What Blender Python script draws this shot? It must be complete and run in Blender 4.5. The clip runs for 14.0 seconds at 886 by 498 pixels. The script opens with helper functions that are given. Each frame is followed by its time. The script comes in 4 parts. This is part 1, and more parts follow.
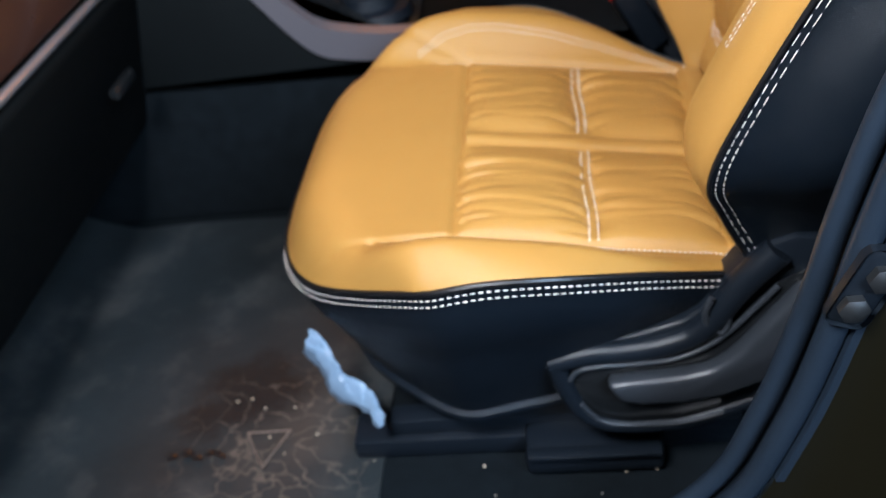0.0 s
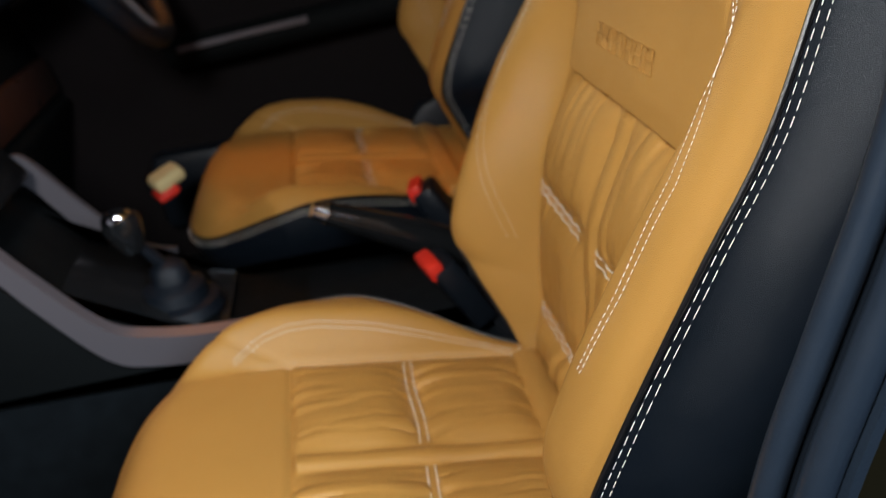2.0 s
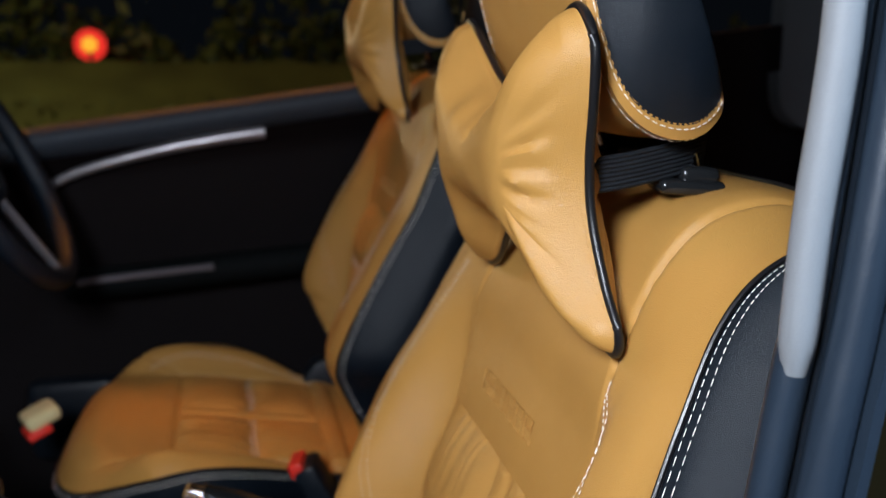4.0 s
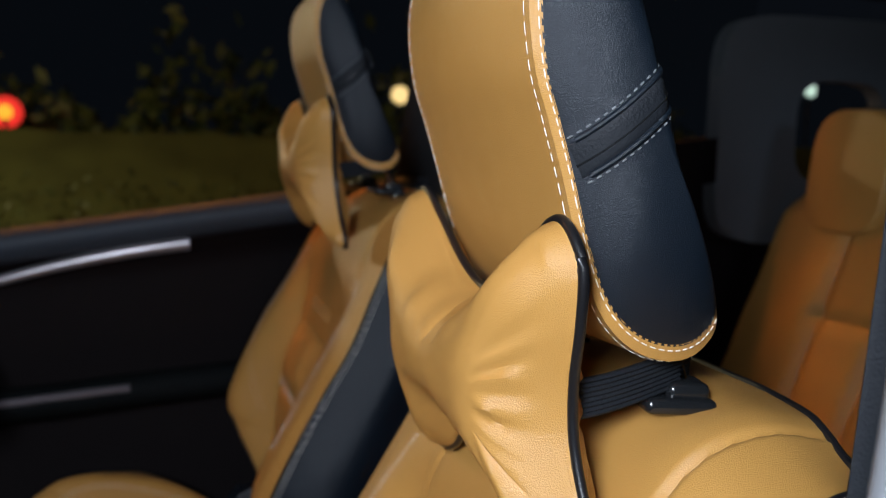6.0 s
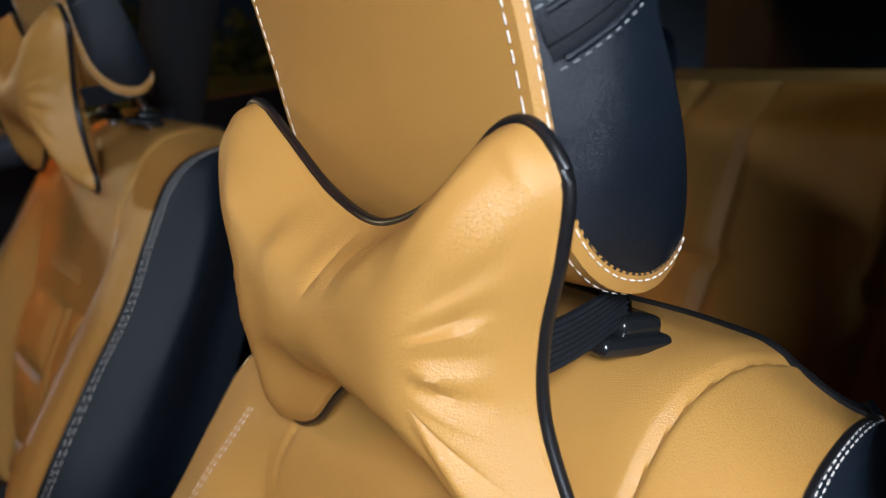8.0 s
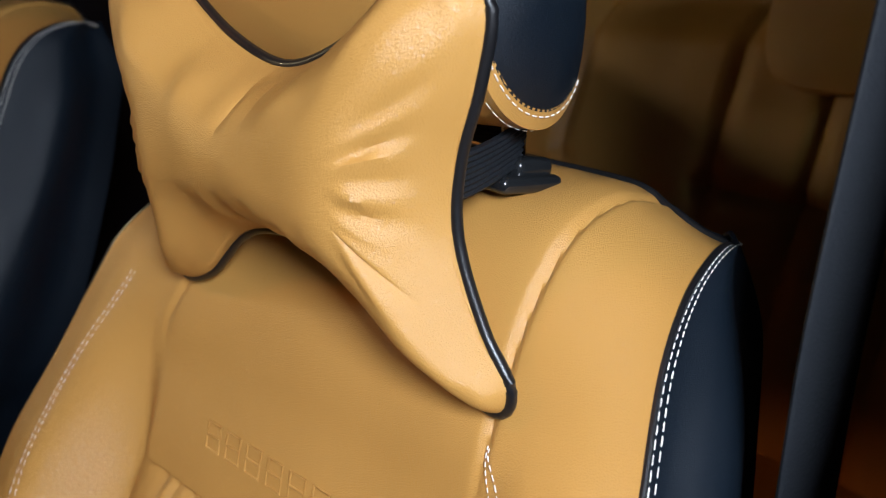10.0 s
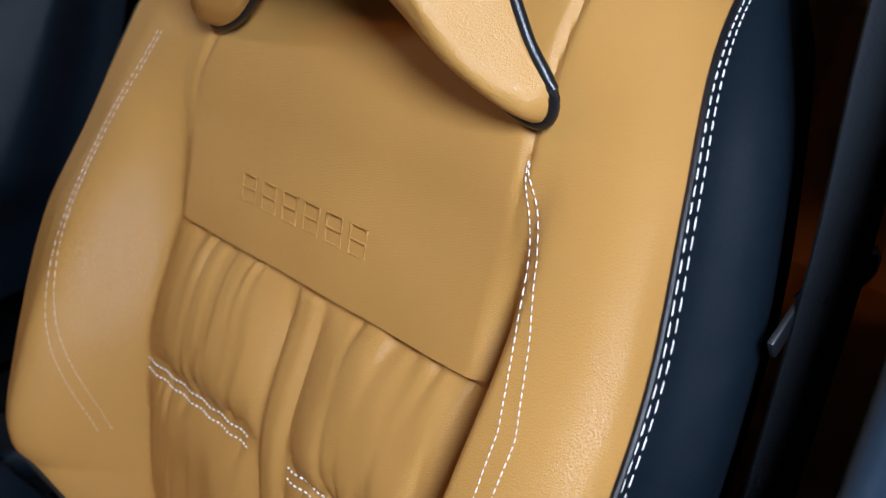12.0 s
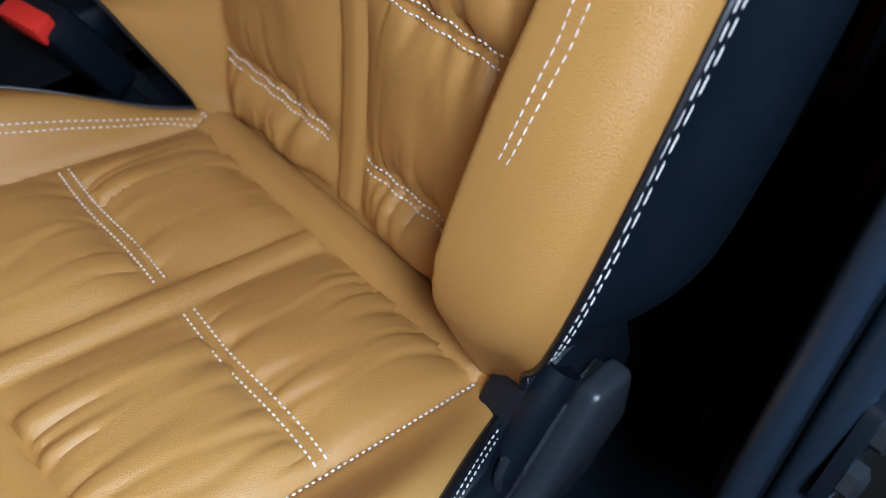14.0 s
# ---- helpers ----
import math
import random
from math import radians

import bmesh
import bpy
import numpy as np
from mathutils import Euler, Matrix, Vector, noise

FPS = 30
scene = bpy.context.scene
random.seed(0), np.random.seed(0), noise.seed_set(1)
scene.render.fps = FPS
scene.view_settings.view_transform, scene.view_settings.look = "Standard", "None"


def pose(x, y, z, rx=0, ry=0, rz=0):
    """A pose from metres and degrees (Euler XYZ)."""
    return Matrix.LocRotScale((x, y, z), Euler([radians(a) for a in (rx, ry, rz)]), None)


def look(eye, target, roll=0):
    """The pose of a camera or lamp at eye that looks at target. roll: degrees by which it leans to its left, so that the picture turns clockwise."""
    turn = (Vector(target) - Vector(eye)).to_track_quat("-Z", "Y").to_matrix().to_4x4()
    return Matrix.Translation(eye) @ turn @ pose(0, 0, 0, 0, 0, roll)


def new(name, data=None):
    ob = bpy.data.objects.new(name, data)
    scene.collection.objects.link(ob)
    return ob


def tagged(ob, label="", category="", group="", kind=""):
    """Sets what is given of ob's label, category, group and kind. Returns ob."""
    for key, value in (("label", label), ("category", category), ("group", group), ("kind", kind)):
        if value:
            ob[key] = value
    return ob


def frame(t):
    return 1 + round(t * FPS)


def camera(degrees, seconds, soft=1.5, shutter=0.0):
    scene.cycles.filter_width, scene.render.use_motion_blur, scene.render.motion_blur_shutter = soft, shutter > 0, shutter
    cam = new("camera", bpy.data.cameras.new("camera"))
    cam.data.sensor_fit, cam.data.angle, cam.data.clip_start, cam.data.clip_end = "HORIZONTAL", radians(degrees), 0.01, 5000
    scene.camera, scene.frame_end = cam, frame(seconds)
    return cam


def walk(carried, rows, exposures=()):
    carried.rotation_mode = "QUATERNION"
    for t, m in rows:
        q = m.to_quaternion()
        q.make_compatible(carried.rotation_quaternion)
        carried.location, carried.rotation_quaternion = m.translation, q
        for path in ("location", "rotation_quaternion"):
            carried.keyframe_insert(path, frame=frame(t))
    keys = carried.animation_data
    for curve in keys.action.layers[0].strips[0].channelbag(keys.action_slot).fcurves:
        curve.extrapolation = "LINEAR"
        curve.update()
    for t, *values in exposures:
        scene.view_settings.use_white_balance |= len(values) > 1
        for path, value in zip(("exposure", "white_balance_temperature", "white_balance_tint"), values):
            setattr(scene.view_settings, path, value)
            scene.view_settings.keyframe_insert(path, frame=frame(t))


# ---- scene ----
cam = camera(52.1, 14.0, soft=1.1)
ROWS = [
    (0.0, 0.0345, 0.0521, 0.7443, 52.95, 8.09, 3.57),
    (0.5, 0.032, 0.1284, 0.722, 52.72, 12.13, 0.87),
    (1.0, 0.0238, 0.1588, 0.7257, 56.63, 11.53, -3.6),
    (1.5, 0.024, 0.166, 0.7394, 61.26, 10.32, -7.26),
    (2.0, 0.036, 0.1565, 0.7658, 65.28, 7.58, -8.9),
    (2.5, 0.0443, 0.1522, 0.7855, 68.9, 4.7, -10.14),
    (3.0, 0.0522, 0.1607, 0.8132, 72.06, 3.18, -11.78),
    (3.5, 0.0528, 0.1658, 0.8311, 75.0, 1.29, -12.81),
    (4.0, 0.0489, 0.1639, 0.8572, 78.2, -0.15, -13.23),
    (6.5, 0.0471, 0.2734, 0.9265, 82.81, -2.18, -19.08),
    (7.0, 0.0698, 0.3186, 0.9247, 80.52, -3.43, -21.19),
    (7.5, 0.0462, 0.3832, 0.9123, 79.99, -1.58, -29.09),
    (10.0, -0.0262, 0.3822, 0.8708, 74.05, -2.84, -46.52),
    (10.5, -0.0286, 0.3868, 0.8528, 71.74, -2.83, -44.64),
    (11.0, -0.0275, 0.3844, 0.8442, 69.46, -2.52, -44.73),
    (11.5, -0.0279, 0.3818, 0.8305, 67.37, -2.24, -44.9),
    (12.0, -0.0358, 0.3766, 0.8116, 64.8, -1.97, -45.05),
    (12.5, -0.0416, 0.3735, 0.7915, 61.27, -1.23, -44.41),
    (13.0, -0.0443, 0.3761, 0.7728, 57.26, -0.95, -43.99),
    (13.5, -0.0528, 0.3782, 0.7517, 51.73, -0.4, -43.3),
    (14.0, -0.0546, 0.3795, 0.7168, 44.28, -0.68, -41.42),
]
# seconds, stops, kelvin, tint
EXPOSURES = [(0.0, 0.54, 5950, 10), (0.5, 0.45, 6200, 10), (1.0, 0.10, 6800, 10), (1.5, -0.12, 7050, 10), (2.0, -0.12, 6550, 10), (3.0, 0.0, 5900, 10), (4.0, 0.0, 5850, 10),
             (6.5, 0.16, 5700, 10), (7.5, 0.26, 5750, 10), (10.0, 0.26, 5700, 10), (11.5, 0.19, 5350, 10), (12.5, 0.07, 5150, 10), (14.0, 0.03, 5050, 10)]
walk(cam, [(t, pose(x, y, z, rx, ry, rz)) for t, x, y, z, rx, ry, rz in ROWS], EXPOSURES)
cam.data.dof.use_dof = True
cam.data.dof.focus_distance = 0.41
cam.data.dof.aperture_fstop = 9.0

# ---- light: night sky, one bright work lamp standing outside the open door ----
world = bpy.data.worlds.new("night")
scene.world = world
world.use_nodes = True
world.node_tree.nodes["Background"].inputs[0].default_value = (0.035, 0.042, 0.055, 1)
world.node_tree.nodes["Background"].inputs[1].default_value = 0.08


def area_lamp(name, eye, target, size, watts, colour):
    data = bpy.data.lights.new(name, "AREA")
    data.shape, data.size, data.energy, data.color = "DISK", size, watts, colour
    ob = new(name, data)
    ob.matrix_world = look(eye, target)
    return ob


area_lamp("work_lamp", (-0.20, 0.05, 1.09), (0.14, 0.78, 0.55), 0.22, 11.2, (0.97, 0.98, 1.0))
area_lamp("street_side_lamp", (1.15, -1.25, 1.75), (0.28, 0.52, 0.75), 0.90, 46.0, (0.60, 0.80, 1.0))




def warm_point_light(name, at, watts, colour, size=0.2):
    data = bpy.data.lights.new(name, "POINT")
    data.energy, data.color, data.shadow_soft_size = watts, colour, size
    new(name, data).location = at


# street lamp beyond the car; unseen orange fills added behind camera, above far side, ahead
warm_point_light("street_lamp_light", (-3.0, 7.8, 2.2), 200, (1.0, 0.76, 0.38))
warm_point_light("near_street_lamp_light", (1.7, -4.4, 3.3), 34, (1.0, 0.36, 0.07))
warm_point_light("tall_street_lamp_light", (-0.5, 4.4, 5.8), 360, (1.0, 0.33, 0.04), 1.1)
warm_point_light("ahead_street_lamp_light", (-4.3, 3.2, 4.4), 120, (1.0, 0.34, 0.05), 0.2)


# ---- materials ----
def material(name, colour, rough=0.5, metal=0.0, grain=0.0, grain_size=600.0, mottle=0.12, mottle_size=14.0, spec=0.5,
             coat=0.0, rand=0.0, voronoi=False, dirt=None):
    m = bpy.data.materials.new(name)
    m.use_nodes = True
    nt = m.node_tree
    b = nt.nodes["Principled BSDF"]
    b.inputs["Roughness"].default_value = rough
    b.inputs["Metallic"].default_value = metal
    b.inputs["Specular IOR Level"].default_value = spec
    b.inputs["Coat Weight"].default_value = coat
    tc = nt.nodes.new("ShaderNodeTexCoord")
    n1 = nt.nodes.new("ShaderNodeTexNoise")
    n1.inputs["Scale"].default_value = mottle_size
    n1.inputs["Detail"].default_value = 6
    nt.links.new(tc.outputs["Object"], n1.inputs["Vector"])
    mix = nt.nodes.new("ShaderNodeMix")
    mix.data_type = "RGBA"
    mix.inputs["A"].default_value = (*[c * (1 - mottle) for c in colour], 1)
    mix.inputs["B"].default_value = (*[min(1, c * (1 + mottle)) for c in colour], 1)
    nt.links.new(n1.outputs["Fac"], mix.inputs["Factor"])
    out = mix.outputs["Result"]
    if dirt:
        n3 = nt.nodes.new("ShaderNodeTexNoise")
        n3.inputs["Scale"].default_value, n3.inputs["Detail"].default_value = dirt[1], 9
        n3.inputs["Roughness"].default_value = 0.68
        nt.links.new(tc.outputs["Object"], n3.inputs["Vector"])
        ramp = nt.nodes.new("ShaderNodeValToRGB")
        ramp.color_ramp.elements[0].position, ramp.color_ramp.elements[1].position = dirt[2], dirt[3]
        nt.links.new(n3.outputs["Fac"], ramp.inputs["Fac"])
        mx = nt.nodes.new("ShaderNodeMix")
        mx.data_type = "RGBA"
        nt.links.new(ramp.outputs["Color"], mx.inputs["Factor"])
        nt.links.new(out, mx.inputs["A"])
        mx.inputs["B"].default_value = (*dirt[0], 1)
        out = mx.outputs["Result"]
    nt.links.new(out, b.inputs["Base Color"])
    r2 = nt.nodes.new("ShaderNodeMapRange")
    r2.inputs["To Min"].default_value, r2.inputs["To Max"].default_value = max(0.02, rough - 0.08), min(1, rough + 0.08)
    n2 = nt.nodes.new("ShaderNodeTexNoise")
    n2.inputs["Scale"].default_value = mottle_size * 5
    nt.links.new(tc.outputs["Object"], n2.inputs["Vector"])
    nt.links.new(n2.outputs["Fac"], r2.inputs["Value"])
    nt.links.new(r2.outputs["Result"], b.inputs["Roughness"])
    if grain:
        if voronoi:
            g = nt.nodes.new("ShaderNodeTexVoronoi")
            g.feature = "DISTANCE_TO_EDGE"
            g.inputs["Scale"].default_value = grain_size
            wob = nt.nodes.new("ShaderNodeTexNoise")
            wob.inputs["Scale"].default_value = grain_size * 0.6
            add = nt.nodes.new("ShaderNodeMixRGB")
            add.blend_type = "LINEAR_LIGHT"
            add.inputs[0].default_value = 0.0016
            nt.links.new(tc.outputs["Object"], wob.inputs["Vector"])
            nt.links.new(tc.outputs["Object"], add.inputs[1])
            nt.links.new(wob.outputs["Color"], add.inputs[2])
            nt.links.new(add.outputs[0], g.inputs["Vector"])
            mr = nt.nodes.new("ShaderNodeMapRange")
            mr.inputs["From Max"].default_value = 0.25
            nt.links.new(g.outputs["Distance"], mr.inputs["Value"])
            height = mr.outputs["Result"]
        else:
            g = nt.nodes.new("ShaderNodeTexNoise")
            g.inputs["Scale"].default_value = grain_size
            g.inputs["Detail"].default_value = 4
            nt.links.new(tc.outputs["Object"], g.inputs["Vector"])
            height = g.outputs["Fac"]
        bump = nt.nodes.new("ShaderNodeBump")
        bump.inputs["Strength"].default_value = grain
        bump.inputs["Distance"].default_value = 0.0006
        nt.links.new(height, bump.inputs["Height"])
        nt.links.new(bump.outputs["Normal"], b.inputs["Normal"])
    return m


def glow(name, colour, strength):
    m = bpy.data.materials.new(name)
    m.use_nodes = True
    b = m.node_tree.nodes["Principled BSDF"]
    b.inputs["Base Color"].default_value = (0, 0, 0, 1)
    b.inputs["Emission Color"].default_value = (*colour, 1)
    b.inputs["Emission Strength"].default_value = strength
    return m


TAN = material("tan_leather", (0.464, 0.246, 0.058), 0.36, grain=0.30, grain_size=800, voronoi=True, mottle=0.14, mottle_size=9)
BLACK_LEATHER = material("black_leather", (0.0042, 0.0080, 0.0135), 0.43, grain=0.30, grain_size=1050, voronoi=True, mottle=0.15, spec=0.40)
THREAD = material("white_thread", (0.78, 0.74, 0.66), 0.7, mottle=0.06)
PIPING = material("black_piping", (0.008, 0.008, 0.009), 0.35, grain=0.2, grain_size=900)
WEBBING = material("black_webbing", (0.008, 0.010, 0.013), 0.65, grain=0.8, grain_size=700, spec=0.25)
PLASTIC = material("black_plastic", (0.007, 0.010, 0.0145), 0.36, grain=0.3, grain_size=1500, mottle=0.15, spec=0.32)
SATIN = material("satin_black_plastic", (0.028, 0.032, 0.038), 0.32, grain=0.25, grain_size=1600, mottle=0.15, spec=0.5)
GLOSS = material("gloss_black_plastic", (0.010, 0.011, 0.012), 0.18, mottle=0.1)
CARPET = material("charcoal_carpet", (0.0050, 0.0072, 0.0090), 0.95, grain=1.0, grain_size=900, mottle=0.5, mottle_size=60, spec=0.1)
DASH = material("soft_black_dash", (0.0034, 0.0046, 0.0050), 0.75, grain=0.5, grain_size=900, mottle=0.2, spec=0.10)
CAP = material("padded_door_cap", (0.030, 0.037, 0.047), 0.55, grain=0.4, grain_size=900, mottle=0.15, spec=0.25)
MAUVE = material("satin_mauve_metal", (0.15, 0.138, 0.152), 0.40, metal=0.35, mottle=0.06)
MAT = material("dusty_rubber_mat", (0.011, 0.0155, 0.018), 0.66, grain=0.5, grain_size=120, mottle=0.75, mottle_size=7,
               dirt=((0.052, 0.052, 0.050), 9.0, 0.50, 0.74))


def patch(m, centre, radius, colour, wobble, soft):
    """Mixes an irregular stain round a place into a material's colour."""
    nt = m.node_tree
    bsdf = nt.nodes["Principled BSDF"]
    old = bsdf.inputs["Base Color"].links[0].from_socket
    tc = nt.nodes.new("ShaderNodeTexCoord")
    dist = nt.nodes.new("ShaderNodeVectorMath")
    dist.operation = "DISTANCE"
    dist.inputs[1].default_value = centre
    nt.links.new(tc.outputs["Object"], dist.inputs[0])
    n = nt.nodes.new("ShaderNodeTexNoise")
    n.inputs["Scale"].default_value, n.inputs["Detail"].default_value, n.inputs["Roughness"].default_value = 22, 8, 0.7
    nt.links.new(tc.outputs["Object"], n.inputs["Vector"])
    add = nt.nodes.new("ShaderNodeMath")
    add.operation = "MULTIPLY_ADD"
    add.inputs[1].default_value = wobble
    nt.links.new(n.outputs["Fac"], add.inputs[0])
    nt.links.new(dist.outputs["Value"], add.inputs[2])
    mr = nt.nodes.new("ShaderNodeMapRange")
    mr.inputs["From Min"].default_value, mr.inputs["From Max"].default_value = radius + wobble * 0.5, radius + wobble * 0.5 - soft
    nt.links.new(add.outputs["Value"], mr.inputs["Value"])
    mx = nt.nodes.new("ShaderNodeMix")
    mx.data_type = "RGBA"
    nt.links.new(mr.outputs["Result"], mx.inputs["Factor"])
    nt.links.new(old, mx.inputs["A"])
    mx.inputs["B"].default_value = (*colour, 1)
    nt.links.new(mx.outputs["Result"], bsdf.inputs["Base Color"])


patch(MAT, (-0.225, 0.61, 0.12), 0.08, (0.036, 0.030, 0.025), 0.16, 0.09)
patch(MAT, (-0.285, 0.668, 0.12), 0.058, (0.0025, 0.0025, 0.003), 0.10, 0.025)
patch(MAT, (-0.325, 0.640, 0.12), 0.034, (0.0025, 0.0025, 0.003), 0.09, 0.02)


def cracks(m, centre, radius, colour):
    """Fine worn creases round a place."""
    nt = m.node_tree
    bsdf = nt.nodes["Principled BSDF"]
    old = bsdf.inputs["Base Color"].links[0].from_socket
    tc = nt.nodes.new("ShaderNodeTexCoord")
    wob = nt.nodes.new("ShaderNodeTexNoise")
    wob.inputs["Scale"].default_value, wob.inputs["Detail"].default_value = 14, 5
    mixv = nt.nodes.new("ShaderNodeMixRGB")
    mixv.blend_type = "LINEAR_LIGHT"
    mixv.inputs[0].default_value = 0.09
    nt.links.new(tc.outputs["Object"], wob.inputs["Vector"])
    nt.links.new(tc.outputs["Object"], mixv.inputs[1])
    nt.links.new(wob.outputs["Color"], mixv.inputs[2])
    vo = nt.nodes.new("ShaderNodeTexVoronoi")
    vo.feature = "DISTANCE_TO_EDGE"
    vo.inputs["Scale"].default_value = 21
    nt.links.new(mixv.outputs[0], vo.inputs["Vector"])
    edge = nt.nodes.new("ShaderNodeMapRange")
    edge.inputs["From Min"].default_value, edge.inputs["From Max"].default_value = 0.045, 0.0
    nt.links.new(vo.outputs["Distance"], edge.inputs["Value"])
    dist = nt.nodes.new("ShaderNodeVectorMath")
    dist.operation = "DISTANCE"
    dist.inputs[1].default_value = centre
    nt.links.new(tc.outputs["Object"], dist.inputs[0])
    mr = nt.nodes.new("ShaderNodeMapRange")
    mr.inputs["From Min"].default_value, mr.inputs["From Max"].default_value = radius, radius * 0.4
    nt.links.new(dist.outputs["Value"], mr.inputs["Value"])
    mul = nt.nodes.new("ShaderNodeMath")
    mul.operation = "MULTIPLY"
    nt.links.new(edge.outputs["Result"], mul.inputs[0])
    nt.links.new(mr.outputs["Result"], mul.inputs[1])
    mx = nt.nodes.new("ShaderNodeMix")
    mx.data_type = "RGBA"
    nt.links.new(mul.outputs["Value"], mx.inputs["Factor"])
    nt.links.new(old, mx.inputs["A"])
    mx.inputs["B"].default_value = (*colour, 1)
    nt.links.new(mx.outputs["Result"], bsdf.inputs["Base Color"])


cracks(MAT, (-0.235, 0.595, 0.12), 0.125, (0.10, 0.082, 0.066))
SILVER = material("satin_silver", (0.42, 0.40, 0.42), 0.33, metal=0.7, mottle=0.05)
CHROME = material("chrome", (0.75, 0.76, 0.78), 0.08, metal=1.0, mottle=0.02)
RED = material("red_button", (0.75, 0.035, 0.02), 0.4, mottle=0.05)
WOOD = material("brown_trim", (0.055, 0.022, 0.014), 0.3, mottle=0.3, mottle_size=5, coat=0.3)
MAROON = material("dark_maroon_trim", (0.0048, 0.0030, 0.0033), 0.6, grain=0.4, grain_size=1200, spec=0.12)
# darker copy of the light grey trim: the rear's shade is in the colour
QUARTER_SHADED = material("dim_grey_trim", (0.050, 0.055, 0.060), 0.65, grain=0.3, grain_size=1200, mottle=0.08)
GREY_TRIM = material("light_grey_trim", (0.16, 0.17, 0.18), 0.6, grain=0.3, grain_size=1200, mottle=0.08)
RUBBER = material("rubber_seal", (0.014, 0.022, 0.034), 0.36, grain=0.3, grain_size=500)
PAINT = material("dark_olive_paint", (0.010, 0.0085, 0.0035), 0.22, metal=0.3, coat=0.8, mottle=0.1)
BAG = material("blue_plastic_film", (0.19, 0.27, 0.37), 0.22, grain=0.5, grain_size=60, mottle=0.15, mottle_size=40)
ROOF = material("dark_headliner", (0.010, 0.010, 0.011), 0.95, grain=0.5, grain_size=1400)
ASPHALT = material("asphalt", (0.035, 0.035, 0.037), 0.9, grain=0.8, grain_size=60, mottle=0.3, mottle_size=4)
STEEL = material("dull_steel", (0.09, 0.095, 0.10), 0.45, metal=0.9)
HEDGE = material("hedge_leaf", (0.06, 0.085, 0.022), 0.6, mottle=0.4, mottle_size=3)
GRASS = material("lit_grass", (0.085, 0.108, 0.030), 0.9, mottle=0.6, mottle_size=1.6, grain=0.8, grain_size=25)
GLASS = bpy.data.materials.new("window_glass")
GLASS.use_nodes = True
_g = GLASS.node_tree.nodes["Principled BSDF"]
_g.inputs["Base Color"].default_value = (0.72, 0.76, 0.75, 1)
_g.inputs["Roughness"].default_value, _g.inputs["IOR"].default_value = 0.0, 1.02
_g.inputs["Transmission Weight"].default_value = 1.0

# opaque on purpose: keeps lamp light out of the rear cabin
OPAQUE_PANE = material("tinted_glass", (0.01, 0.012, 0.012), 0.08, mottle=0.05)


# ---- mesh tools ----
def smooth01(a, b, v):
    u = min(1.0, max(0.0, (v - a) / (b - a)))
    return u * u * (3 - 2 * u)


def along(points, t):
    """A point on a chain of points, t from 0 to 1, rounded by Catmull-Rom."""
    n = len(points) - 1
    s = min(max(t, 0.0), 1.0) * n
    i = min(int(s), n - 1)
    u = s - i
    p = [points[min(max(k, 0), n)] for k in (i - 1, i, i + 1, i + 2)]
    return tuple(0.5 * (2 * b + (c - a) * u + (2 * a - 5 * b + 4 * c - d) * u * u + (3 * b - a - 3 * c + d) * u ** 3)
                 for a, b, c, d in zip(*p))


def sheet(f, nu, nv, flip=False):
    """A grid over u, v in 0..1 as a bmesh."""
    bm = bmesh.new()
    rows = [[bm.verts.new(f(i / nu, j / nv)) for j in range(nv + 1)] for i in range(nu + 1)]
    for i in range(nu):
        for j in range(nv):
            q = [rows[i][j], rows[i + 1][j], rows[i + 1][j + 1], rows[i][j + 1]]
            bm.faces.new(q[::-1] if flip else q)
    return bm


def tube(points, radius, sides=8, closed=False, flat=1.0, bm=None):
    bm = bm or bmesh.new()
    pts = [Vector(p) for p in points]
    n = len(pts)
    rings = []
    up = Vector((0.13, 0.31, 0.94)).normalized()
    for i, p in enumerate(pts):
        a = pts[(i - 1) % n] if (closed or i) else p
        c = pts[(i + 1) % n] if (closed or i < n - 1) else p
        d = (c - a).normalized()
        side = d.cross(up)
        side = side.normalized() if side.length > 1e-4 else Vector((1, 0, 0))
        top = side.cross(d).normalized()
        r = radius(i / (n - 1)) if callable(radius) else radius
        rings.append([bm.verts.new(p + side * (r * math.cos(k * math.tau / sides)) + top * (r * flat * math.sin(k * math.tau / sides)))
                      for k in range(sides)])
    for i in range(n if closed else n - 1):
        a, b = rings[i], rings[(i + 1) % n]
        for k in range(sides):
            bm.faces.new((a[k], a[(k + 1) % sides], b[(k + 1) % sides], b[k]))
    if not closed:
        bm.faces.new(rings[0][::-1]), bm.faces.new(rings[-1])
    return bm


def ribbon(points, width_dir, width, thick, ribs=0):
    """A strap along points, its width along width_dir; ribs run along it."""
    bm = bmesh.new()
    pts = [Vector(p) for p in points]
    w = Vector(width_dir).normalized()
    n = max(1, ribs * 2)
    shape = [(-1 + 2 * k / n, 1 + (0.55 if k % 2 else 0.0) * (ribs > 0)) for k in range(n + 1)]
    shape = shape + [(x, -y) for x, y in shape[::-1]]
    rings = []
    for i, p in enumerate(pts):
        d = (pts[min(i + 1, len(pts) - 1)] - pts[max(i - 1, 0)]).normalized()
        m = d.cross(w).normalized()
        rings.append([bm.verts.new(p + w * (width / 2 * x) + m * (thick / 2 * y)) for x, y in shape])
    k2 = len(shape)
    for p, q in zip(rings, rings[1:]):
        for k in range(k2):
            bm.faces.new((p[k], p[(k + 1) % k2], q[(k + 1) % k2], q[k]))
    bm.faces.new(rings[0][::-1]), bm.faces.new(rings[-1])
    return bm


